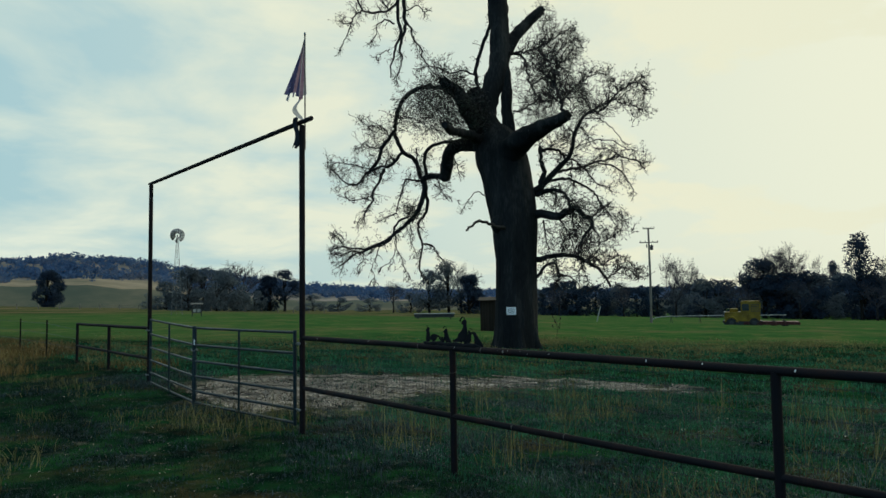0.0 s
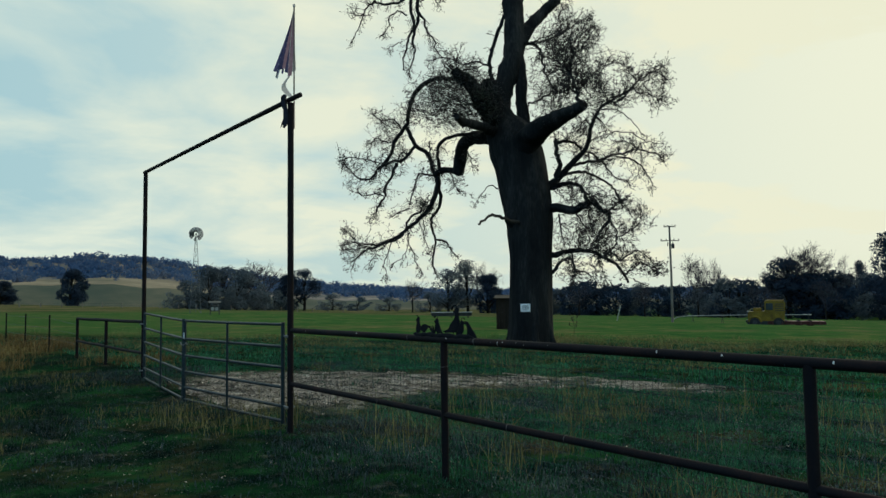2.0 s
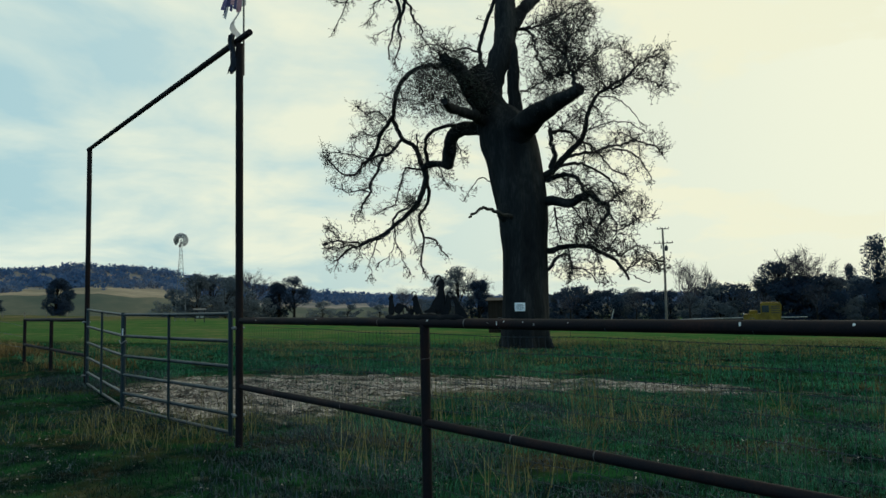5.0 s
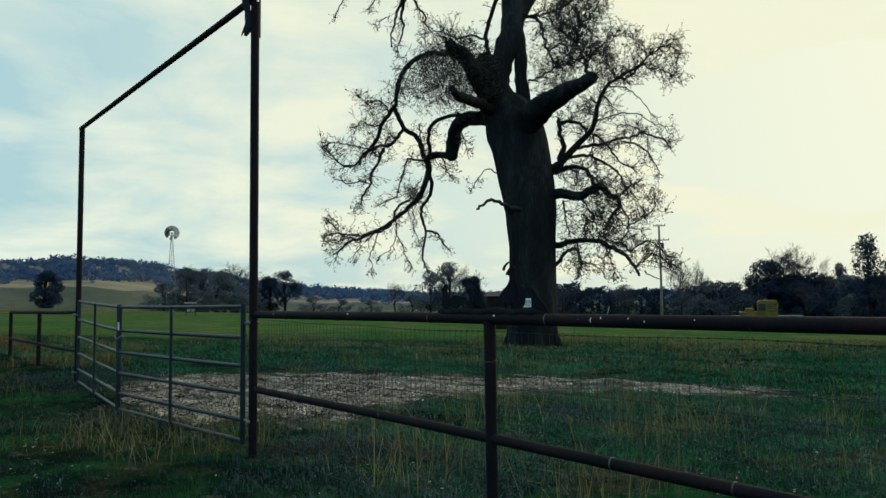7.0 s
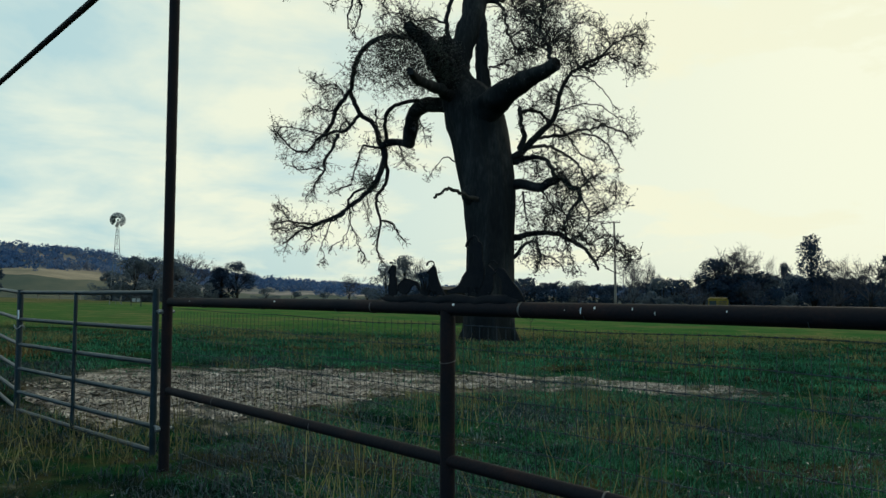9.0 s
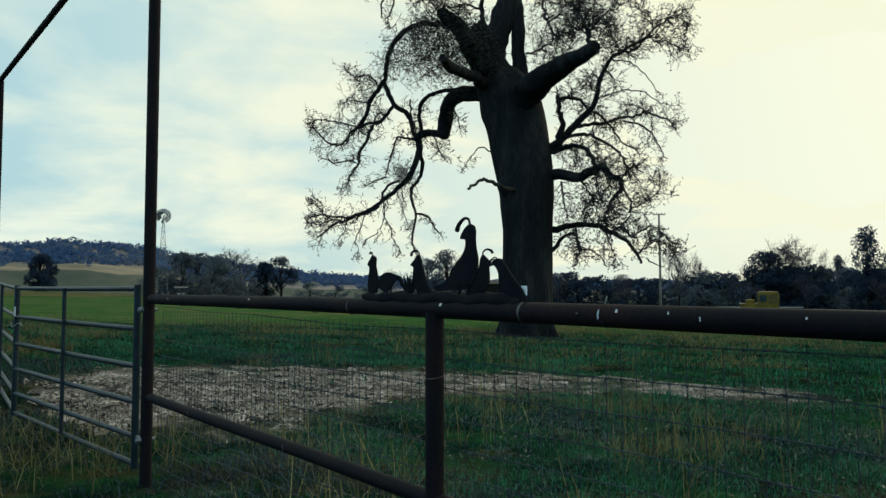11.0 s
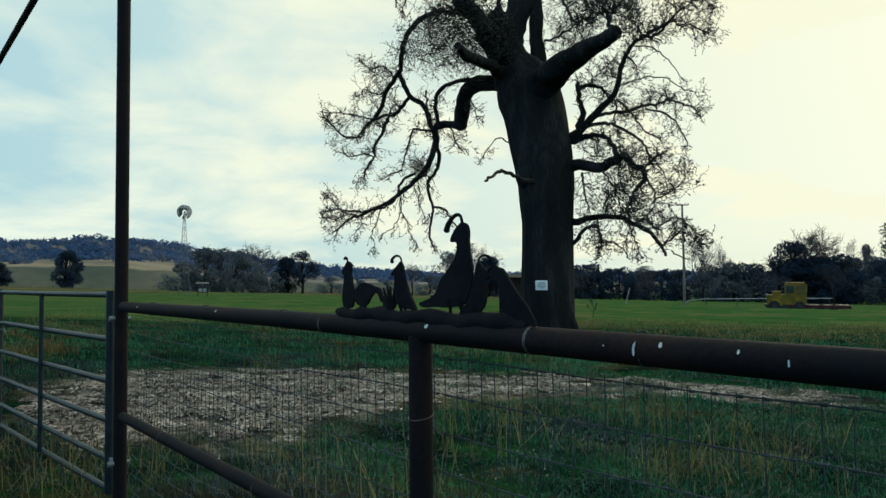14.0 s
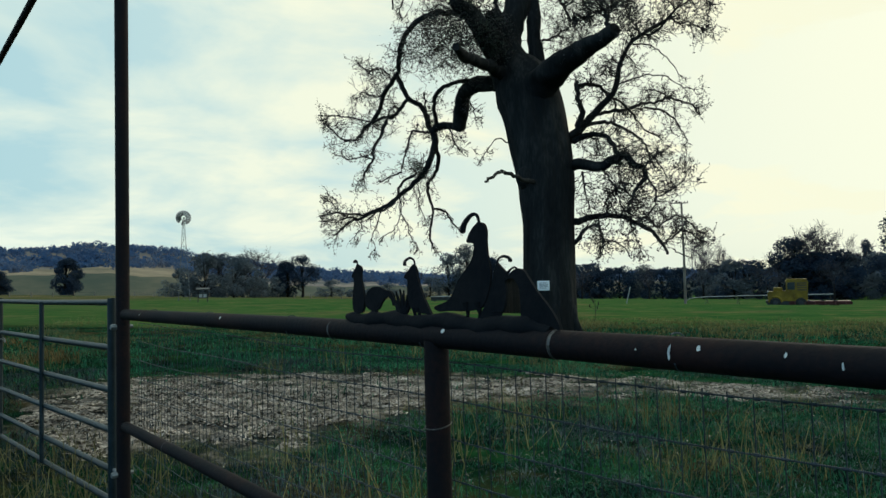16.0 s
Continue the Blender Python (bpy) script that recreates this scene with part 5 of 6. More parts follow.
def windmill(x, y, hub_z):
    base = Vector(on_ground(x, y))
    mill = thing("windmill", "old grey steel farm windmill on a lattice tower", "windmill", base, -20)
    h = hub_z - base.z
    leg = lambda sx, sy, t: Vector((sx * (0.8 - 0.7 * t), sy * (0.8 - 0.7 * t), h * 0.98 * t))
    for sx in (-1, 1):
        for sy in (-1, 1):
            part("leg", Shape().tube([leg(sx, sy, -0.02), leg(sx, sy, 1)], 0.035, 6), mill_steel, mill)
    corners = [(-1, -1), (1, -1), (1, 1), (-1, 1)]
    for level in range(6):
        t0, t1 = level / 6, (level + 1) / 6
        for k in range(4):
            a, b = corners[k], corners[(k + 1) % 4]
            part("girt", Shape().tube([leg(*a, t1), leg(*b, t1)], 0.022, 5), mill_steel, mill)
            part("cross_brace", Shape().tube([leg(*a, t0), leg(*b, t1)], 0.013, 5).tube([leg(*b, t0), leg(*a, t1)], 0.013, 5), mill_steel, mill)
    part("pump_rod", Shape().tube([(0, 0, 0), (0, 0, h)], 0.02, 6), mill_steel, mill)
    part("gearbox", Shape().box((0, 0, h), (0.2, 0.6, 0.25), 0, 0.04), mill_steel, mill)
    wheel = part("wheel_ring", Shape().tube([(0.87 * math.cos(a), -0.5, h + 0.87 * math.sin(a)) for a in np.linspace(0, 2 * math.pi, 37)], 0.018, 5, False)
                 .tube([(0.45 * math.cos(a), -0.5, h + 0.45 * math.sin(a)) for a in np.linspace(0, 2 * math.pi, 25)], 0.018, 5, False), mill_steel, mill)
    for k in range(18):
        if k in (12, 13, 14) and k % 2 == 0:
            continue
        a = 2 * math.pi * k / 18
        e, t = Vector((math.cos(a), 0, math.sin(a))), Vector((-math.sin(a), 0, math.cos(a)))
        c = Vector((0, -0.5, h))
        s = Shape()
        rows = []
        for r, w in ((0.30, 0.045), (0.66, 0.10), (1.05, 0.15)):
            rows.append([c + e * r + t * w * j + Vector((0, 0.09 * j + 0.03 * (1 - j * j), 0)) for j in (-1, 0, 1)])
        s.v = [p for row in rows for p in row]
        s.f = [(3 * i + j, 3 * i + j + 1, 3 * i + j + 4, 3 * i + j + 3) for i in range(2) for j in range(2)]
        ob = part("blade", s, mill_steel, wheel, "", 0)
        ob.modifiers.new("sheet", "SOLIDIFY").thickness = 0.012
    part("tail_boom", Shape().tube([(0, 0.3, h), (0.1, 1.6, h + 0.05)], 0.03, 6), mill_steel, mill)
    part("tail_vane", Shape().prism([(0.09, 1.3, h - 0.25), (0.13, 2.5, h - 0.45), (0.13, 2.6, h + 0.45), (0.09, 1.3, h + 0.3)], (0.02, 0, 0)), mill_steel, mill)
    return mill


windmill(39.9, 107.7, 11.35)


def kiosk(x, y):
    k = thing("feed_hutch", "small roofed dark hutch with pale panels", "hutch", on_ground(x, y), -20)
    for sx in (-0.6, 0.6):
        for sy in (-0.4, 0.4):
            part("leg", Shape().box((sx, sy, 0.75), (0.1, 0.1, 1.6)), dark_paint, k)
    part("body", Shape().box((0, 0, 0.85), (1.15, 0.75, 0.75), 0, 0.02), dark_paint, k)
    for sx in (-0.28, 0.28):
        part("panel", Shape().box((sx, -0.39, 0.78), (0.42, 0.03, 0.42)), white_pipe, k, "pale front panel")
    part("roof", Shape().prism([(-0.85, -0.7, 1.55), (0.85, -0.7, 1.55), (0.85, 0.7, 1.75), (-0.85, 0.7, 1.75)], (0, 0, 0.07)), dark_paint, k, "dark sloping roof")
    k.scale = (0.95, 0.95, 1.0)


kiosk(37.2, 93.2)


def utility_pole(x, y, top_z):
    base = on_ground(x, y, -0.3)
    p = thing("utility_pole", "grey wooden utility pole with crossarm and transformer", "utility pole", base, -50)
    h = top_z - base[2]
    part("shaft", Shape().tube([(0, 0, 0), (0.03, 0, h * 0.5), (-0.04, 0, h)], [0.165, 0.145, 0.115], 12), pole_wood, p)
    for z, half in ((h - 2.0, 1.2), (h - 0.15, 0.75)):
        arm = part("crossarm", Shape().box((-0.03, -0.14, z), (half * 2, 0.1, 0.12), 0, 0.01), pole_wood, p)
        for x0 in (-half * 0.92, -half * 0.4, half * 0.4, half * 0.92):
            part("insulator", Shape().tube([(x0, -0.14, z + 0.05), (x0, -0.14, z + 0.12), (x0, -0.14, z + 0.2), (x0, -0.14, z + 0.24)], [0.03, 0.05, 0.06, 0.03], 8), dark_paint, arm)
    tank = part("transformer", Shape().tube([(0.34, 0, h - 3.0), (0.34, 0, h - 2.95), (0.34, 0, h - 2.4), (0.34, 0, h - 2.35)], [0.17, 0.2, 0.2, 0.16], 14), dark_paint, p, "grey can transformer")
    part("bushing", Shape().tube([(0.34, 0, h - 2.36), (0.34, 0, h - 2.15)], 0.035, 8), dark_paint, tank)
    part("fuse", Shape().tube([(-0.3, -0.1, h - 2.7), (-0.3, -0.1, h - 2.2)], 0.06, 8), dark_paint, p)


utility_pole(82.6, 53.1, 10.4)


def farm_truck():
    """An old yellow cab-over farm machine; x runs along it."""
    at = on_ground(78.9, 38.8, -0.22)
    t = thing("farm_truck", "old faded yellow farm truck parked in the field", "truck", at, -63.5)
    t.scale = (1.22, 1.22, 1.22)
    part("bonnet", Shape().prism([(-1.55, -0.8, 0.55), (-0.1, -0.8, 0.55), (-0.1, -0.8, 1.42), (-1.5, -0.8, 1.38), (-1.6, -0.8, 1.2)], (0, 1.6, 0)), yellow_paint, t, "faded yellow boxy bonnet")
    part("air_box", Shape().box((-0.75, -0.1, 1.55), (0.7, 0.8, 0.34), 0, 0.05), yellow_paint, t)
    part("chassis", Shape().box((0.0, 0, 0.36), (3.3, 1.5, 0.5), 0, 0.03), dark_paint, t, "dark rusty running gear")
    part("cab", Shape().prism([(-0.15, -0.85, 0.55), (1.45, -0.85, 0.55), (1.55, -0.85, 2.2), (1.45, -0.85, 2.33), (-0.15, -0.85, 2.33), (-0.15, -0.85, 1.42)], (0, 1.7, 0)), yellow_paint, t)
    part("roof_panel", Shape().box((0.7, 0, 2.39), (1.5, 1.75, 0.08), 0, 0.03), yellow_paint, t)
    part("window", Shape().box((0.24, -0.86, 1.84), (0.58, 0.03, 0.62)), glass_dark, t, "dark dusty side window")
    for k in range(4):
        part("vent_slot", Shape().box((1.06, -0.855, 1.5 + 0.19 * k), (0.72, 0.03, 0.07)), dark_paint, t)
    part("windscreen", Shape().prism([(-0.16, -0.7, 1.5), (-0.16, 0.7, 1.5), (-0.16, 0.7, 2.22), (-0.16, -0.7, 2.22)], (-0.02, 0, 0.01)), glass_dark, t)
    for z in (1.15, 0.95, 1.35):
        part("side_rib", Shape().box((0.65, -0.865, z), (1.5, 0.03, 0.05)), yellow_paint, t)
    part("grille", Shape().box((-1.56, 0, 0.95), (0.06, 1.1, 0.55)), dark_paint, t)
    for y in (-0.6, 0.6):
        part("headlight", Shape().tube([(-1.5, y, 1.35), (-1.62, y, 1.35)], 0.12, 12), zinc, t)
    part("bumper", Shape().box((-1.7, 0, 0.5), (0.12, 1.8, 0.2), 0, 0.03), dark_paint, t)
    for x0 in (-1.0, 0.95):
        for y in (-0.78, 0.78):
            tyre = part("wheel", Shape().tube([(x0, y - 0.13, 0.42), (x0, y - 0.1, 0.42), (x0, y + 0.1, 0.42), (x0, y + 0.13, 0.42)], [0.36, 0.43, 0.43, 0.36], 20), rubber, t)
            part("rim", Shape().tube([(x0, y - 0.14 if y < 0 else y + 0.14, 0.42), (x0, y, 0.42)], 0.2, 14), dark_paint, tyre)
    part("mudguard", Shape().tube([(-1.0 + 0.52 * math.cos(a), -0.78, 0.42 + 0.52 * math.sin(a)) for a in np.linspace(0.1, 3.05, 10)], 0.09, 8), yellow_paint, t)
    return t


farm_truck()


def red_trailer():
    at = on_ground(80.0, 36.9, -0.15)
    t = thing("flat_trailer", "low dull red flatbed implement behind the truck", "trailer", at, -63.5)
    t.scale = (1.22, 1.22, 1.22)
    part("deck", Shape().box((0.6, 0, 0.46), (4.6, 1.9, 0.14), 0, 0.02), red_paint, t)
    for y in (-0.9, 0.9):
        part("side_beam", Shape().box((0.6, y, 0.34), (4.7, 0.1, 0.2)), red_paint, t)
    part("drawbar", Shape().tube([(-1.7, 0, 0.5), (-2.7, 0, 0.45)], 0.06, 8), red_paint, t)
    for k in range(6):
        part("tine_bar", Shape().tube([(-1.3 + k * 0.75, -0.95, 0.55), (-1.3 + k * 0.75, -1.15, 0.2)], 0.04, 6), red_paint, t)
    for x0 in (0.8, 1.7):
        for y in (-0.75, 0.75):
            part("wheel", Shape().tube([(x0, y - 0.1, 0.3), (x0, y - 0.07, 0.3), (x0, y + 0.07, 0.3), (x0, y + 0.1, 0.3)], [0.25, 0.3, 0.3, 0.25], 16), rubber, t)


red_trailer()


def pipe_rail():
    """A white pipe on low trestles across the field."""
    a, b = Vector((84.0, 53.2, -1.62)), Vector((90.2, 38.8, -1.28))
    r = thing("irrigation_pipe", "long white irrigation pipe on low trestles", "pipe", a)
    d = b - a
    part("pipe_run", Shape().tube([(-0.3, 0.6, -0.4), (0, 0, 0.0), d * 0.1 + Vector((0, 0, 0.12)), d * 0.5 + Vector((0, 0, 0.10)), d], 0.055, 8), white_pipe, r)
    for t in (0.12, 0.35, 0.58, 0.8, 0.98):
        p = d * t
        g = ground_z(a.x + p.x, a.y + p.y) - a.z
        part("trestle", Shape().tube([(p.x - 0.3, p.y, g - 0.05), (p.x, p.y, p.z + 0.1)], 0.03, 6).tube([(p.x + 0.3, p.y, g - 0.05), (p.x, p.y, p.z + 0.1)], 0.03, 6), dark_paint, r)


pipe_rail()
lean = on_ground(78.4, 58.8)
single("leaning_stake", Shape().tube([(0, 0, -0.1), (0.42, -0.35, 2.0)], 0.06, 8), white_pipe, "pale leaning stake in the grass", "stake", at=lean)


def shed(x, y):
    s = thing("shed", "narrow brown board shed standing behind the oak", "shed", on_ground(x, y, -0.05), -47)
    s.scale = (1.14, 1.14, 1.14)
    for k in range(10):
        part("board", Shape().box((-0.72 + k * 0.16, -0.75, 0.9), (0.15, 0.03, 1.8 + 0.02 * math.sin(k * 2.3)), 0, 0.004), brown_board, s)
        part("board", Shape().box((-0.8, -0.72 + k * 0.16, 0.9), (0.03, 0.15, 1.8), 0, 0.004), brown_board, s)
        part("board", Shape().box((0.8, -0.72 + k * 0.16, 0.9), (0.03, 0.15, 1.8), 0, 0.004), brown_board, s)
    part("back_wall", Shape().box((0, 0.76, 0.9), (1.6, 0.03, 1.8)), brown_board, s)
    part("roof", Shape().prism([(-0.95, -0.95, 1.78), (0.95, -0.95, 1.78), (0.95, 0.95, 1.95), (-0.95, 0.95, 1.95)], (0, 0, 0.05)), brown_board, s, "sloping board roof")


shed(33.9, 33.8)


def feed_trough(x, y):
    """A long low trough on short legs, its worn rim pale."""
    t = thing("feed_trough", "long low dark feed trough with a pale rim", "trough", on_ground(x, y), -39)
    part("basin", Shape().prism([(-2.3, -0.32, 0.2), (2.3, -0.32, 0.2), (2.35, -0.4, 0.62), (-2.35, -0.4, 0.62)], (0, 0.75, 0)), dark_paint, t)
    for y0 in (-0.41, 0.37):
        part("rim", Shape().tube([(-2.4, y0, 0.64), (0, y0, 0.63), (2.4, y0, 0.64)], 0.045, 8), white_pipe, t, "pale worn rim")
    for x0 in (-1.9, 0.0, 1.9):
        for y0 in (-0.25, 0.25):
            part("leg", Shape().box((x0, y0, 0.08), (0.1, 0.1, 0.3)), dark_paint, t)


feed_trough(53.5, 63.3)


def dead_weed(x, y, tall):
    """A dry dock stalk with a few bent side stems and seed heads."""
    w = thing("dead_weed", "dry brown dead weed stalk in the field", "weed", on_ground(x, y))
    part("stem", Shape().tube(smooth([(0, 0, -0.05), (0.03, -0.02, tall * 0.5), (0.0, 0.02, tall)], 4), [0.014 - 0.001 * i for i in range(9)], 6), dead_wood, w)
    for k in range(7):
        a, z = k * 2.4, tall * (0.35 + 0.09 * k)
        tip = Vector((0.20 * math.cos(a), 0.20 * math.sin(a), z + 0.16))
        side = part("side_stem", Shape().tube(smooth([(0.02, 0, z), tip * 0.5 + Vector((0, 0, z * 0.5 - 0.02)), tip], 3), 0.006, 5), dead_wood, w)
        part("seed_head", Shape().tube([tip - Vector((0, 0, 0.05)), tip, tip + Vector((0, 0, 0.07)), tip + Vector((0, 0, 0.11))], [0.010, 0.026, 0.020, 0.005], 7), dead_wood, side)


dead_weed(28.1, 23.6, 1.05)


# ---- trees of the middle distance ----
def crown_leaves(rng, blobs, count, size):
    """Leaf sprays over many uneven lobes."""
    verts, faces = [], []
    for cx, cy, cz, r in blobs:
        for _ in range(int(count * r * r)):
            d = Vector((rng.gauss(0, 1), rng.gauss(0, 1), rng.gauss(0, 1))).normalized()
            p = Vector((cx, cy, cz)) + Vector((d.x, d.y, d.z * 0.8)) * r * rng.uniform(0.55, 1.08)
            a = Vector((rng.gauss(0, 1), rng.gauss(0, 1), rng.gauss(0, 1))).normalized()
            b = a.orthogonal().normalized()
            s = size * rng.uniform(0.5, 1.5)
            i = len(verts)
            verts += [p - a * s, p + b * s * 0.6, p + a * s, p - b * s * 0.6]
            faces.append((i, i + 1, i + 2, i + 3))
    return np.array([tuple(v) for v in verts]), np.array(faces)


def branching(rng, start, way, length, r, depth, out, fork=3, up=0.1):
    line, radii, p = [start], [r], start
    n = 5 if depth else 3
    for i in range(n):
        way = (way + Vector((rng.gauss(0, 1), rng.gauss(0, 1), rng.gauss(0, 0.7))) * 0.2 + Vector((0, 0, up * 0.3))).normalized()
        p = p + way * length / n
        line.append(p)
        radii.append(r * (1 - 0.6 * (i + 1) / n))
        if depth > 0 and i >= 1:
            for _ in range(fork if i > 2 else 1):
                d = (way + Vector((rng.gauss(0, 1), rng.gauss(0, 1), rng.gauss(0.15, 0.8))) * 0.75).normalized()
                branching(rng, p, d, length * rng.uniform(0.34, 0.56), radii[-1] * 0.6, depth - 1, out, fork, up)
    out.append((line, radii))


def leafy_tree(seed, tall, wide, leaf, label, lobes=16, dense=150, trunk=0.25, size=0.2, low=0.28):
    rng = random.Random(seed)
    t = thing("tree", label, "tree", (0, 0, -60))
    wood = Shape()
    wood.tube(smooth([(0, 0, -0.5), (rng.uniform(-.2, .2), 0, tall * 0.3), (rng.uniform(-.4, .4), 0.1, tall * 0.75)], 4), [trunk * (1.3 - 0.1 * i) for i in range(9)], 9)
    blobs, boughs = [], wood
    for k in range(lobes):
        a, h = rng.uniform(0, 6.28), rng.uniform(low, 0.92)
        reach = wide * 0.5 * math.sin(math.pi * min(0.95, h * 0.9 + 0.12)) ** 0.7 * rng.uniform(0.35, 0.9)
        c = (reach * math.cos(a), reach * math.sin(a), tall * h)
        r = tall * rng.uniform(0.09, 0.19)
        blobs.append((*c, r))
        boughs.tube(smooth([(0, 0, tall * h * 0.45), (c[0] * 0.5, c[1] * 0.5, tall * h * 0.8), c], 3), [trunk * 0.4 * (1 - 0.12 * i) for i in range(7)], 5)
    part("trunk", wood, twig_bark, t)
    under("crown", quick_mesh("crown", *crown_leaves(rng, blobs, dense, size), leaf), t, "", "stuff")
    return t


def bare_tree(seed, tall, label, trunk=0.22, spread=0.7, depth=3):
    rng = random.Random(seed)
    t = thing("tree", label, "tree", (0, 0, -60))
    lines = []
    wood = Shape()
    wood.tube(smooth([(0, 0, -0.5), (0.1, 0, tall * 0.2), (0, 0.1, tall * 0.42)], 4), [trunk * (1.3 - 0.08 * i) for i in range(9)], 9)
    part("trunk", wood, twig_bark, t)
    for k in range(9):
        a = k * 0.74 + rng.uniform(-0.3, 0.3)
        d = Vector((math.cos(a) * spread, math.sin(a) * spread, rng.uniform(0.5, 1.1))).normalized()
        branching(rng, Vector((0, 0, tall * rng.uniform(0.22, 0.42))), d, tall * rng.uniform(0.35, 0.5), trunk * 0.42, depth - 1, lines, 4)
    lines = [(l, [max(0.013, r) for r in rr]) for l, rr in lines]
    under("crown", quick_mesh("bare_crown", *twig_arrays(lines), bare_twig), t, "", "stuff")
    return t


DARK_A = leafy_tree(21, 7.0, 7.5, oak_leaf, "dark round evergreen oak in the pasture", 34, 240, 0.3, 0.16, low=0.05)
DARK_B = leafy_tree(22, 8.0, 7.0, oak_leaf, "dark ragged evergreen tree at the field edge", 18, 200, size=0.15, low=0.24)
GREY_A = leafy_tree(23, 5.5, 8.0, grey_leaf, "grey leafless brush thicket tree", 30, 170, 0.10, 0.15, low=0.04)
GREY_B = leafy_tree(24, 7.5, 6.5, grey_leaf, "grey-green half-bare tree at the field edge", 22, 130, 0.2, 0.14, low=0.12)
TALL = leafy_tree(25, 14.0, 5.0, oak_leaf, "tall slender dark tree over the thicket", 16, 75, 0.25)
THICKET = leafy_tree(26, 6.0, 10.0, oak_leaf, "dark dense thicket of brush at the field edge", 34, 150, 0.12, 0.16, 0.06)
BARE_A = bare_tree(31, 9.0, "bare winter tree with a fine spreading crown")
BARE_B = bare_tree(32, 8.0, "bare upright winter tree at the field edge", 0.18, 0.45)


def plant(kind, x, y, tall, turn, wide=1.0, group="trees at the field edge"):
    base = {DARK_A: 7.0, DARK_B: 8.0, GREY_A: 5.5, GREY_B: 7.5, TALL: 14.0, THICKET: 6.0, BARE_A: 9.0, BARE_B: 8.0}[kind]
    k = tall / base
    t = copy_thing(kind, pose(*on_ground(x, y, -0.1), 0, 0, turn))
    t.scale = (k * wide, k * wide, k)
    return tagged(t, group=group)


def toward(px, far):
    """A place by its bearing (degrees clockwise from +y) and its distance from the gate's approach."""
    return far * math.sin(radians(px)), far * math.cos(radians(px))


# (kind, bearing, distance, height, turn, width)
rows = [
    (DARK_A, 11.7, 160, 7.2, 0, 0.85), (DARK_A, 7.4, 185, 5.2, 40, 1.3), (DARK_A, 5.5, 170, 6.0, 90, 1.2), (DARK_B, 28.3, 150, 8.6, 10, 0.95), (DARK_A, 27.2, 152, 7.4, 200, 0.8), (BARE_A, 25.2, 170, 12.4, 0, 1.0),
    (GREY_A, 22.2, 140, 8.0, 30, 1.1), (GREY_A, 20.4, 150, 6.4, 120, 1.0), (GREY_B, 23.8, 150, 8.4, 220, 1.1), (GREY_A, 26.0, 145, 4.0, 70, 1.0), (BARE_B, 21.5, 160, 9.0, 50, 1.2),
    (BARE_B, 36.9, 140, 6.0, 0, 1.1), (GREY_B, 39.8, 150, 9.0, 40, 1.05), (GREY_B, 41.4, 150, 10.8, 170, 1.0), (BARE_A, 42.4, 155, 11.8, 80, 0.9), (DARK_A, 43.0, 148, 8.0, 20, 0.9), (GREY_A, 38.3, 155, 4.4, 0, 1.2), (GREY_A, 35.0, 180, 3.5, 0, 1.6), (GREY_A, 19.6, 132, 5.0, 10, 1.2), (GREY_A, 23.2, 132, 7.0, 80, 1.1), (GREY_A, 24.6, 140, 6.6, 300, 1.2), (GREY_A, 21.2, 128, 7.4, 200, 1.0), (GREY_A, 1.5, 175, 5.5, 20, 1.6), (GREY_A, 30.5, 175, 4.0, 0, 1.5), (GREY_A, 32.5, 170, 3.2, 90, 1.6),
]
thick = random.Random(77)
FARTHER = 2.1
for k in range(34):      # the dark thicket that closes the field
    b = 45.5 + k * 1.05 + thick.uniform(-0.4, 0.4)
    tall = thick.uniform(6.4, 8.0) if b > 64 else thick.uniform(4.2, 7.0)
    rows.append((thick.choice([THICKET, THICKET, THICKET, GREY_A, GREY_B] if b > 60 else [THICKET, GREY_B, GREY_A, GREY_B]), b, thick.uniform(128, 150), tall, thick.uniform(0, 360), thick.uniform(0.9, 1.3)))
for k in range(7):
    b = 46 + k * 4.4 + thick.uniform(-0.8, 0.8)
    rows.append((thick.choice([BARE_A, BARE_B]), b, thick.uniform(118, 126), thick.uniform(4.5, 6.5), thick.uniform(0, 360), 1.0))
rows += [(BARE_B, 58.9, 150, 11.5, 0, 0.9), (BARE_B, 60.6, 150, 10.0, 60, 0.5), (DARK_B, 65.3, 130, 10.0, 0, 1.1), (THICKET, 66.8, 132, 7.0, 40, 1.0), (BARE_A, 67.2, 130, 12.0, 20, 1.2), (BARE_B, 66.5, 131, 11.6, 200, 1.1), (BARE_A, 64.3, 130, 9.5, 90, 0.9),
         (TALL, 71.5, 130, 14.2, 0, 0.8), (TALL, 69.9, 165, 11.5, 80, 0.6), (BARE_A, 73.2, 130, 11.0, 50, 1.0), (BARE_A, 75.0, 125, 11.0, 150, 1.0), (DARK_B, 77.0, 128, 11.0, 0, 1.0), (DARK_A, 80, 120, 9.0, 0, 1.2), (DARK_A, 83.5, 120, 9.0, 70, 1.2)]
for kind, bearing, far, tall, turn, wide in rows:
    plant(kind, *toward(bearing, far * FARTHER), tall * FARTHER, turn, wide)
for kind in (DARK_A, DARK_B, GREY_A, GREY_B, TALL, THICKET, BARE_A, BARE_B):
    for o in (*kind.children_recursive, kind):
        bpy.data.objects.remove(o)


# ---- hills with oak scrub ----
def hill_z(b, far):
    """Height of the hills by bearing and distance."""
    crest = 1.74 * np.interp(b, [-30, -5, 4, 9, 14, 18, 22, 27, 33, 40, 50, 60, 75, 100], [28, 32, 33, 35, 39, 33, 26, 16, 9, 4, 2, 2, 2, 2])
    return crest


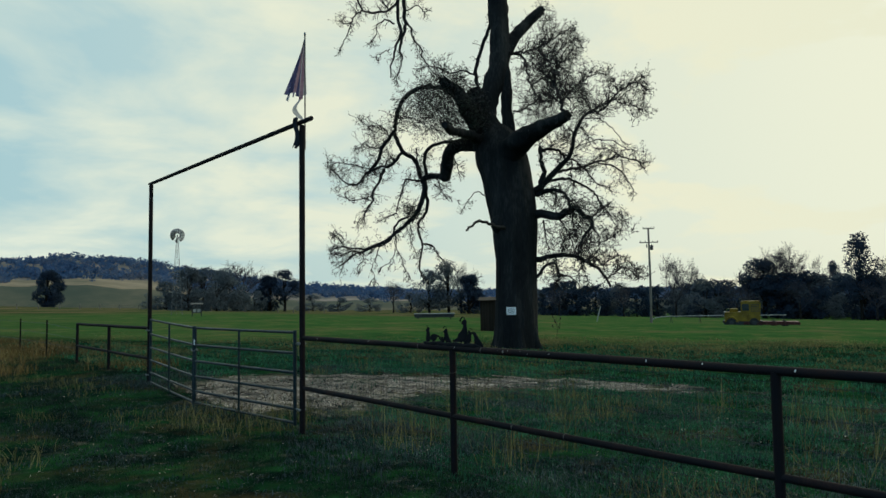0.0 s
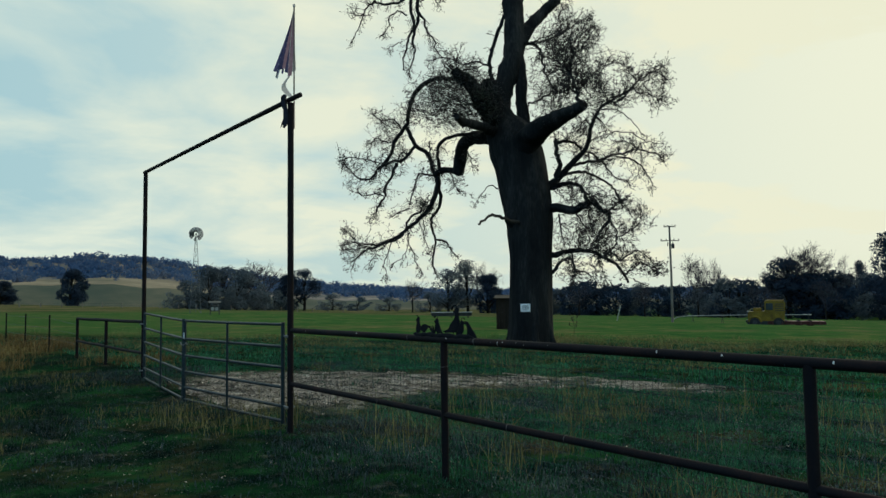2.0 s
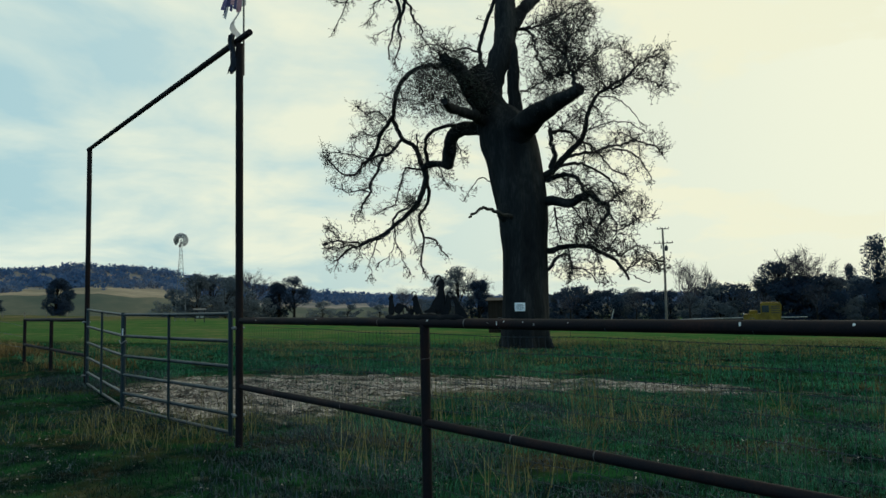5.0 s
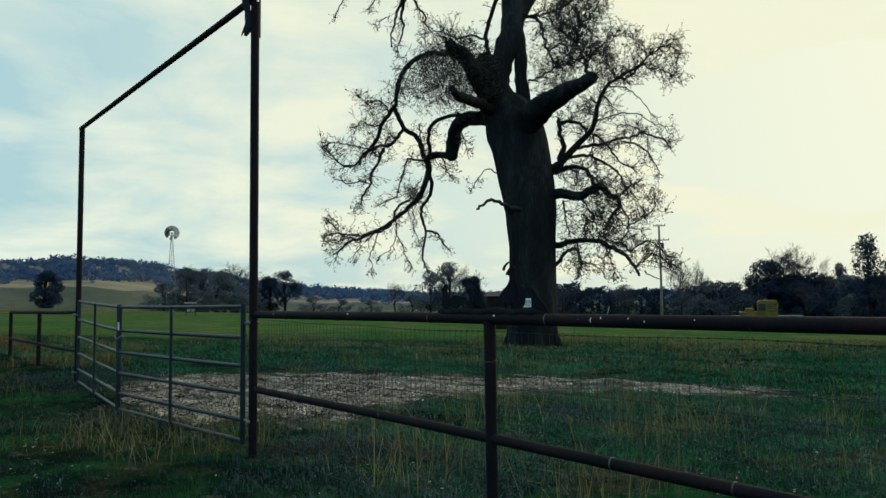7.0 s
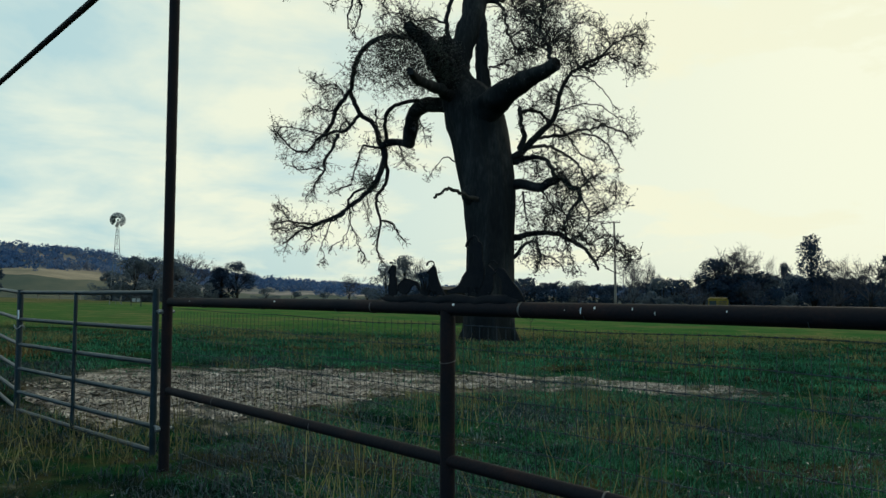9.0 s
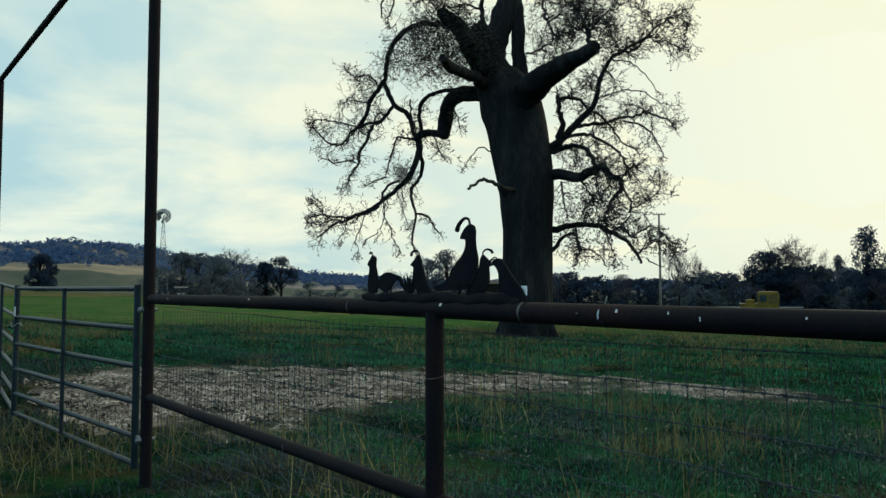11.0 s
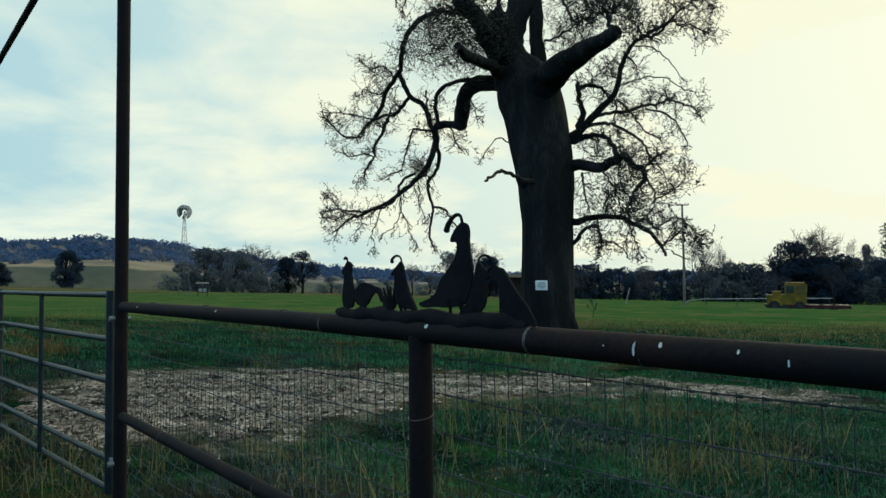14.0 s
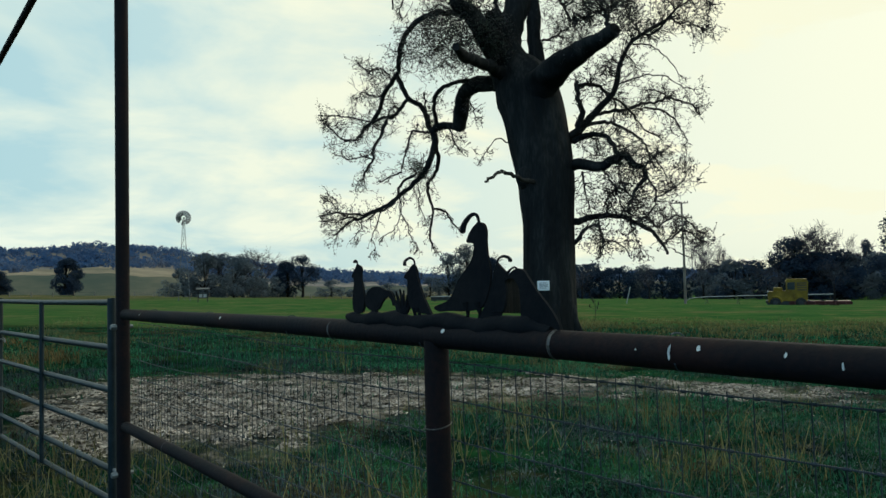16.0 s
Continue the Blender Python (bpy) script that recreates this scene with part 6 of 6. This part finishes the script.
def build_hills():
    bearings = np.arange(-30, 100, 0.75)
    dist = [450, 560, 680, 800, 900, 1000, 1100, 1200, 1350, 1600]
    lift = [0.0, 0.13, 0.25, 0.33, 0.47, 0.70, 0.9, 1.0, 0.85, 0.4]

    def slope(b, far, share):
        return hill_z(b, far) * share * (1 + 0.12 * noise.noise((b * 0.25, far * 0.006, 0))) - 5.0 + 9 * (1 - share) * ease((30 - b) / 20) + noise.noise((b * 0.9, far * 0.01, 4)) * 1.4

    verts = []
    for far, share in zip(dist, lift):
        for b in bearings:
            x, y = toward(b, far)
            z = slope(b, far, share)
            verts.append((x, y, z if far > 450 else -16.0))
    n = len(bearings)
    i = np.arange(n * len(dist)).reshape(len(dist), n)
    faces = np.stack([i[:-1, :-1], i[:-1, 1:], i[1:, 1:], i[1:, :-1]], -1).reshape(-1, 4)
    # dry grass, its darkest tone tinted blue for the haze of distance
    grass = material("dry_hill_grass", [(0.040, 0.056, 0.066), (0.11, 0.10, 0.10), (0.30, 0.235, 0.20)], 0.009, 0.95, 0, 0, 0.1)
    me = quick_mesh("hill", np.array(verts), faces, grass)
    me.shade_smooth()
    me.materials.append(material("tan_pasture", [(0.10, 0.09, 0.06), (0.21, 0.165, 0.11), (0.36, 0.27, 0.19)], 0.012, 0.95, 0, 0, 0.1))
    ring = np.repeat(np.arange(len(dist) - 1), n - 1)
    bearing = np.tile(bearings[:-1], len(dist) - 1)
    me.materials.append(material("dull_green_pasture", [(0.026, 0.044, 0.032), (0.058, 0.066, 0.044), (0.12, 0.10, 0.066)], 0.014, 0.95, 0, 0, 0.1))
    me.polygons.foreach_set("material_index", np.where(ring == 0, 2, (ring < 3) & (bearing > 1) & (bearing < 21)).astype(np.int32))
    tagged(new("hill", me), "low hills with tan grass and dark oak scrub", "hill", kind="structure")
    rng = random.Random(3)
    clump_v, clump_f = [], []
    for _ in range(4800):
        b = rng.uniform(-28, 98)
        k = rng.random() ** 0.8
        far = 500 + 730 * k
        share = np.interp(far, dist, lift)
        if noise.noise((b * 0.35, far * 0.007, 8)) < 0.22 - 3.2 * (share - 0.2) and b < 34:
            continue
        x, y = toward(b, far)
        z = slope(b, far, share)
        r = rng.uniform(4.0, 9.0) * (0.6 if share < 0.27 else 1.0)
        for _ in range(36):
            d = Vector((rng.gauss(0, 1), rng.gauss(0, 1), rng.gauss(0, 1))).normalized()
            p = Vector((x, y, z + r * 0.4)) + Vector((d.x, d.y, d.z * 0.75)) * r * rng.uniform(0.3, 1.0)
            a = Vector((rng.gauss(0, 1), rng.gauss(0, 1), rng.gauss(0, 1))).normalized()
            c = a.orthogonal().normalized()
            s = r * rng.uniform(0.14, 0.32)
            i = len(clump_v)
            clump_v += [p - a * s, p + c * s * 0.8, p + a * s, p - c * s * 0.8]
            clump_f.append((i, i + 1, i + 2, i + 3))
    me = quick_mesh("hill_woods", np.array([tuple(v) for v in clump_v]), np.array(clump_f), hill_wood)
    tagged(new("hill_woods", me), "oak scrub over the far hills, coloured blue with haze", "woods", kind="stuff")


build_hills()

# far field fence
far_fence = thing("field_fence", "far line of wooden field fence posts", "fence", on_ground(10, 230))
for k in range(26):
    x, y = 4 + k * 5.0, 232 - k * 1.2
    g = ground_z(x, y)
    part("post", Shape().tube([(x - 10, y - 230, g - far_fence.location.z - 0.1), (x - 10, y - 230, g - far_fence.location.z + 1.4)], 0.12, 6), pole_wood, far_fence)
for h in (0.6, 1.1):
    part("wire", Shape().tube([(4 + k * 5.0 - 10, 2 - k * 1.2, ground_z(4 + k * 5.0, 232 - k * 1.2) - far_fence.location.z + h) for k in range(26)], 0.02, 4), wire_steel, far_fence)


# ---- grass, weeds and chips ----
def blades(name, count, area, height, width, mat, label, keep, seed, lean=0.35, category="grass"):
    """Bent tapering blades over a stretch of the plan; keep(x, y, rng) says whether one grows there and how tall."""
    rng = random.Random(seed)
    x0, x1, y0, y1 = area
    pts = []
    tries = 0
    while len(pts) < count and tries < count * 6:
        tries += 1
        x, y = rng.uniform(x0, x1), rng.uniform(y0, y1)
        k = keep(x, y, rng)
        if k > 0:
            pts.append((x, y, ground_z(x, y) - 0.01, k))
    p = np.array(pts)
    n = len(p)
    r = np.random.RandomState(seed)
    turn, tilt = r.uniform(0, 2 * np.pi, n), np.abs(r.normal(0, lean, n)) + 0.08
    h = height * p[:, 3] * r.uniform(0.55, 1.35, n)
    w = width * r.uniform(0.6, 1.3, n)
    side = np.stack([-np.sin(turn), np.cos(turn), np.zeros(n)], 1) * w[:, None]
    out = np.stack([np.cos(turn), np.sin(turn), np.zeros(n)], 1)
    up = np.array([0, 0, 1.0])
    root = p[:, :3]
    mid = root + up * (h * 0.6)[:, None] + out * (h * tilt * 0.35)[:, None]
    tip = root + up * (h * (1 - 0.25 * np.minimum(tilt, 1.2)))[:, None] + out * (h * tilt)[:, None]
    verts = np.stack([root - side, root + side, mid + side * 0.75, mid - side * 0.75, tip], 1).reshape(-1, 3)
    base = (np.arange(n) * 5)[:, None]
    faces = np.concatenate([base + np.array([three]) for three in ((0, 1, 2), (0, 2, 3), (3, 2, 4))], 0)
    return tagged(new(name, quick_mesh(name, verts, faces, mat)), label, category, kind="stuff")


patchy = lambda x, y, s, o: noise.noise((x * s, y * s, o))


def rank_weeds(x, y):
    """How rank the dark weeds stand: along the fence and by the foot of the gate."""
    strip = ease(1.5 - abs(x - 5.6) / 1.3) * ease((y - 5.2) / 2.5) * ease((20 - y) / 3)
    return strip * ease(0.75 + 0.9 * patchy(x, y, 0.7, 33))


def near_path(x, y):
    """Distance in plan from the strip along which one walks to the fence."""
    t = min(1, max(0, (x * 3.9 + y * 4.2) / (3.9 ** 2 + 4.2 ** 2)))
    return math.hypot(x - 3.9 * t, y - 4.2 * t)


def green_keep(x, y, rng):
    if drive_cover(x, y) > 0.15 and rng.random() < 0.93:
        return 0
    k = 0.65 + 0.7 * patchy(x, y, 0.8, 1) + 0.3 * patchy(x, y, 2.6, 6)
    if near_path(x, y) < 0.6:
        k = min(k, 0.5)
    fade = ease((34 - math.hypot(x - 3, y - 3)) / 18)
    if rng.random() < 0.85 * rank_weeds(x, y):
        return 0
    return k if rng.random() < (0.6 + 0.8 * patchy(x, y, 0.9, 12) + 0.3 * patchy(x, y, 3.1, 13)) * fade else 0


def straw_keep(x, y, rng):
    d = drive_cover(x, y)
    m = patchy(x, y, 0.42, 21) + 0.5 * patchy(x, y, 1.5, 22)
    if math.hypot((x - 9.6) / 1.8, (y - 8.4) / 1.6) < 1:
        m += 0.35
    if math.hypot((x - 7.0) / 0.9, (y - 9.4) / 0.9) < 1 or math.hypot((x - 10.6) / 1.4, (y - 6.6) / 1.0) < 1:
        m += 0.25
    if y > 19 and x < 12:
        m += 0.15
    if x < 4.6 and y > 8:
        m += 0.18
    if math.hypot((x - 4.7) / 0.7, (y - 10.6) / 1.6) < 1:        # tussocks at the foot of the gate
        m += 0.45
    if near_path(x, y) < 0.7 or rng.random() > ease((46 - math.hypot(x - 3, y - 3)) / 22):
        return 0
    if d > 0.3:
        return 0.35 if rng.random() < 0.25 else 0
    return 0.6 + m if m > 0.3 + rng.uniform(0, 0.25) else 0


def grey_keep(x, y, rng):
    m = patchy(x, y, 0.55, 41) + 0.6 * patchy(x, y, 2.0, 42)
    if drive_cover(x, y) > 0.1 and rng.random() < 0.92 - 0.9 * max(0.0, patchy(x, y, 1.5, 171)):
        return 0
    if near_path(x, y) < 0.6:
        return 0.4 if m > 0.2 else 0
    m += 0.7 * rank_weeds(x, y)
    return 0.6 + 0.6 * m if m > rng.uniform(-0.35, 0.55) else 0


blades("meadow_grass", 145000, (5, 15, -1, 17), 0.085, 0.0029, green_blade, "short green winter grass in the meadow", lambda x, y, r: green_keep(x, y, r) if x > 5.0 else 0, 1, 0.9)
# the verge side takes the blade colour with the shade painted in
blades("verge_grass", 76000, (-2.5, 5.4, 1.2, 22), 0.085, 0.0031, shaded_verge_blade, "short green grass and weeds on the verge, coloured as in shade", green_keep, 8, 0.9)
blades("far_grass", 60000, (-8, 34, 3, 36), 0.12, 0.009, green_blade, "green grass of the farther meadow", lambda x, y, r: green_keep(x, y, r) if math.hypot(x - 3, y - 3) > 11 and (x > 5.4 or y > 26) else 0, 2, 0.6)
blades("dry_grass", 34000, (-6, 30, 0.5, 44), 0.17, 0.0030, straw_blade, "tufts of dry straw-coloured grass", straw_keep, 3, 1.1)
blades("pale_weeds", 26000, (5.3, 15, 0.5, 11), 0.07, 0.0028, pale_blade, "short pale dried weed stems in the meadow", lambda x, y, r: 0.7 + 0.5 * patchy(x, y, 0.9, 52) if patchy(x, y, 0.6, 51) + 0.6 * patchy(x, y, 2.2, 53) > r.uniform(-0.25, 0.5) and drive_cover(x, y) < 0.5 else 0, 7, 1.0, "weeds")
blades("tawny_grass", 7000, (-1, 7, 18.5, 34), 0.32, 0.006, tawny_blade, "tall tawny dead grass by the wire fence", lambda x, y, r: 0.7 + 0.5 * patchy(x, y, 0.5, 24) if patchy(x, y, 0.3, 23) + 0.4 * patchy(x, y, 1.4, 25) + 0.3 * ease(2 - abs(x - 5.5) / 2) > 0.2 + r.uniform(0, 0.25) else 0, 6, 0.6)
blades("grey_weeds", 60000, (-3, 12, 1.0, 17), 0.085, 0.0042, grey_blade, "low grey-green weeds by the fence", grey_keep, 4, 0.9, "weeds")


def tuft_keep(x, y, rng):
    m = patchy(x, y, 1.3, 61)
    return 0.7 + 0.6 * m if m > (0.3 if x > 5.4 else 0.62) and drive_cover(x, y) < 0.4 and near_path(x, y) > 0.9 else 0


blades("tall_dry_stalks", 3500, (-2, 14, 1.5, 16), 0.62, 0.003, straw_blade, "tall thin dry grass stalks", tuft_keep, 5, 0.8)

blades("rough_tufts", 9000, (13, 42, 5, 36), 0.18, 0.008, straw_blade, "rough dry tufts in the middle of the meadow",
       lambda x, y, r: 0.6 + patchy(x, y, 0.4, 92) if 28 < x + y < 50 and patchy(x, y, 0.22, 91) + 0.5 * patchy(x, y, 0.9, 93) > 0.02 + r.uniform(0, 0.3) else 0, 15, 0.9)


blades("straw_strip", 12000, (17, 46, 3, 30), 0.17, 0.010, straw_blade, "dry straw-coloured strip along the field",
       lambda x, y, r: 0.6 + 0.6 * patchy(x, y, 0.4, 97) if 35 < x + y < 56 and x - y > -3 + 6 * patchy(x, y, 0.1, 99) and patchy(x, y, 0.16, 98) + 0.5 * patchy(x, y, 0.8, 93) > r.uniform(-0.25, 0.45) else 0, 17, 0.9)


def chips():
    """Pale wood chips, straw and small stones strewn over the track."""
    rng = random.Random(9)
    verts, faces = [], []
    while len(faces) < 40000:
        x, y = rng.uniform(1, 17), rng.uniform(5, 26)
        d = drive_cover(x, y) - 0.3 + 1.3 * patchy(x, y, 0.9, 71) + 0.8 * patchy(x, y, 2.8, 73) + 0.9 * noise.noise((x * 2.6 + y * 2.2, (x - y) * 0.5, 15))
        if drive_cover(x, y) < 0.02 or d < 0.12 + rng.uniform(0, 0.55):
            continue
        z, s = ground_z(x, y), rng.uniform(0.009, 0.038)
        a = rng.uniform(0, 6.28)
        c = Vector((math.cos(a), math.sin(a), rng.uniform(-0.35, 0.35))) * s
        e = Vector((-math.sin(a), math.cos(a), rng.uniform(-0.7, 0.7))) * rng.uniform(0.004, 0.016)
        p = Vector((x, y, z + rng.uniform(0.004, 0.022)))
        i = len(verts)
        verts += [p - c - e, p + c - e * 0.7, p + c * 0.9 + e, p - c * 0.9 + e * 0.7]
        faces.append((i, i + 1, i + 2, i + 3))
    tagged(new("track_chips", quick_mesh("track_chips", np.array([tuple(v) for v in verts]), np.array(faces), chip)), "pale wood chips and straw strewn on the track", "wood chips", kind="stuff")


chips()


def litter():
    """Pale bits of straw, bark and stone lying singly in the grass on both sides of the fence."""
    rng = random.Random(19)
    verts, faces = [], []
    while len(faces) < 4200:
        x, y = rng.uniform(-1, 15), rng.uniform(1, 16)
        if patchy(x, y, 0.5, 81) + 0.5 * patchy(x, y, 2.1, 82) < rng.uniform(-0.4, 0.6):
            continue
        s, a = rng.uniform(0.004, 0.014), rng.uniform(0, 6.28)
        c = Vector((math.cos(a), math.sin(a), rng.uniform(-0.3, 0.6))) * s
        e = Vector((-math.sin(a), math.cos(a), rng.uniform(-0.5, 0.5))) * s * rng.uniform(0.2, 0.7)
        p = Vector((x, y, ground_z(x, y) + rng.uniform(0.01, 0.05)))
        i = len(verts)
        verts += [p - c - e * 0.6, p + c * 0.8 - e, p + c + e * 0.7, p - c * 0.7 + e]
        faces.append((i, i + 1, i + 2, i + 3))
    tagged(new("ground_litter", quick_mesh("ground_litter", np.array([tuple(v) for v in verts]), np.array(faces), chip)), "pale bits of straw and bark in the grass", "litter", kind="stuff")


litter()
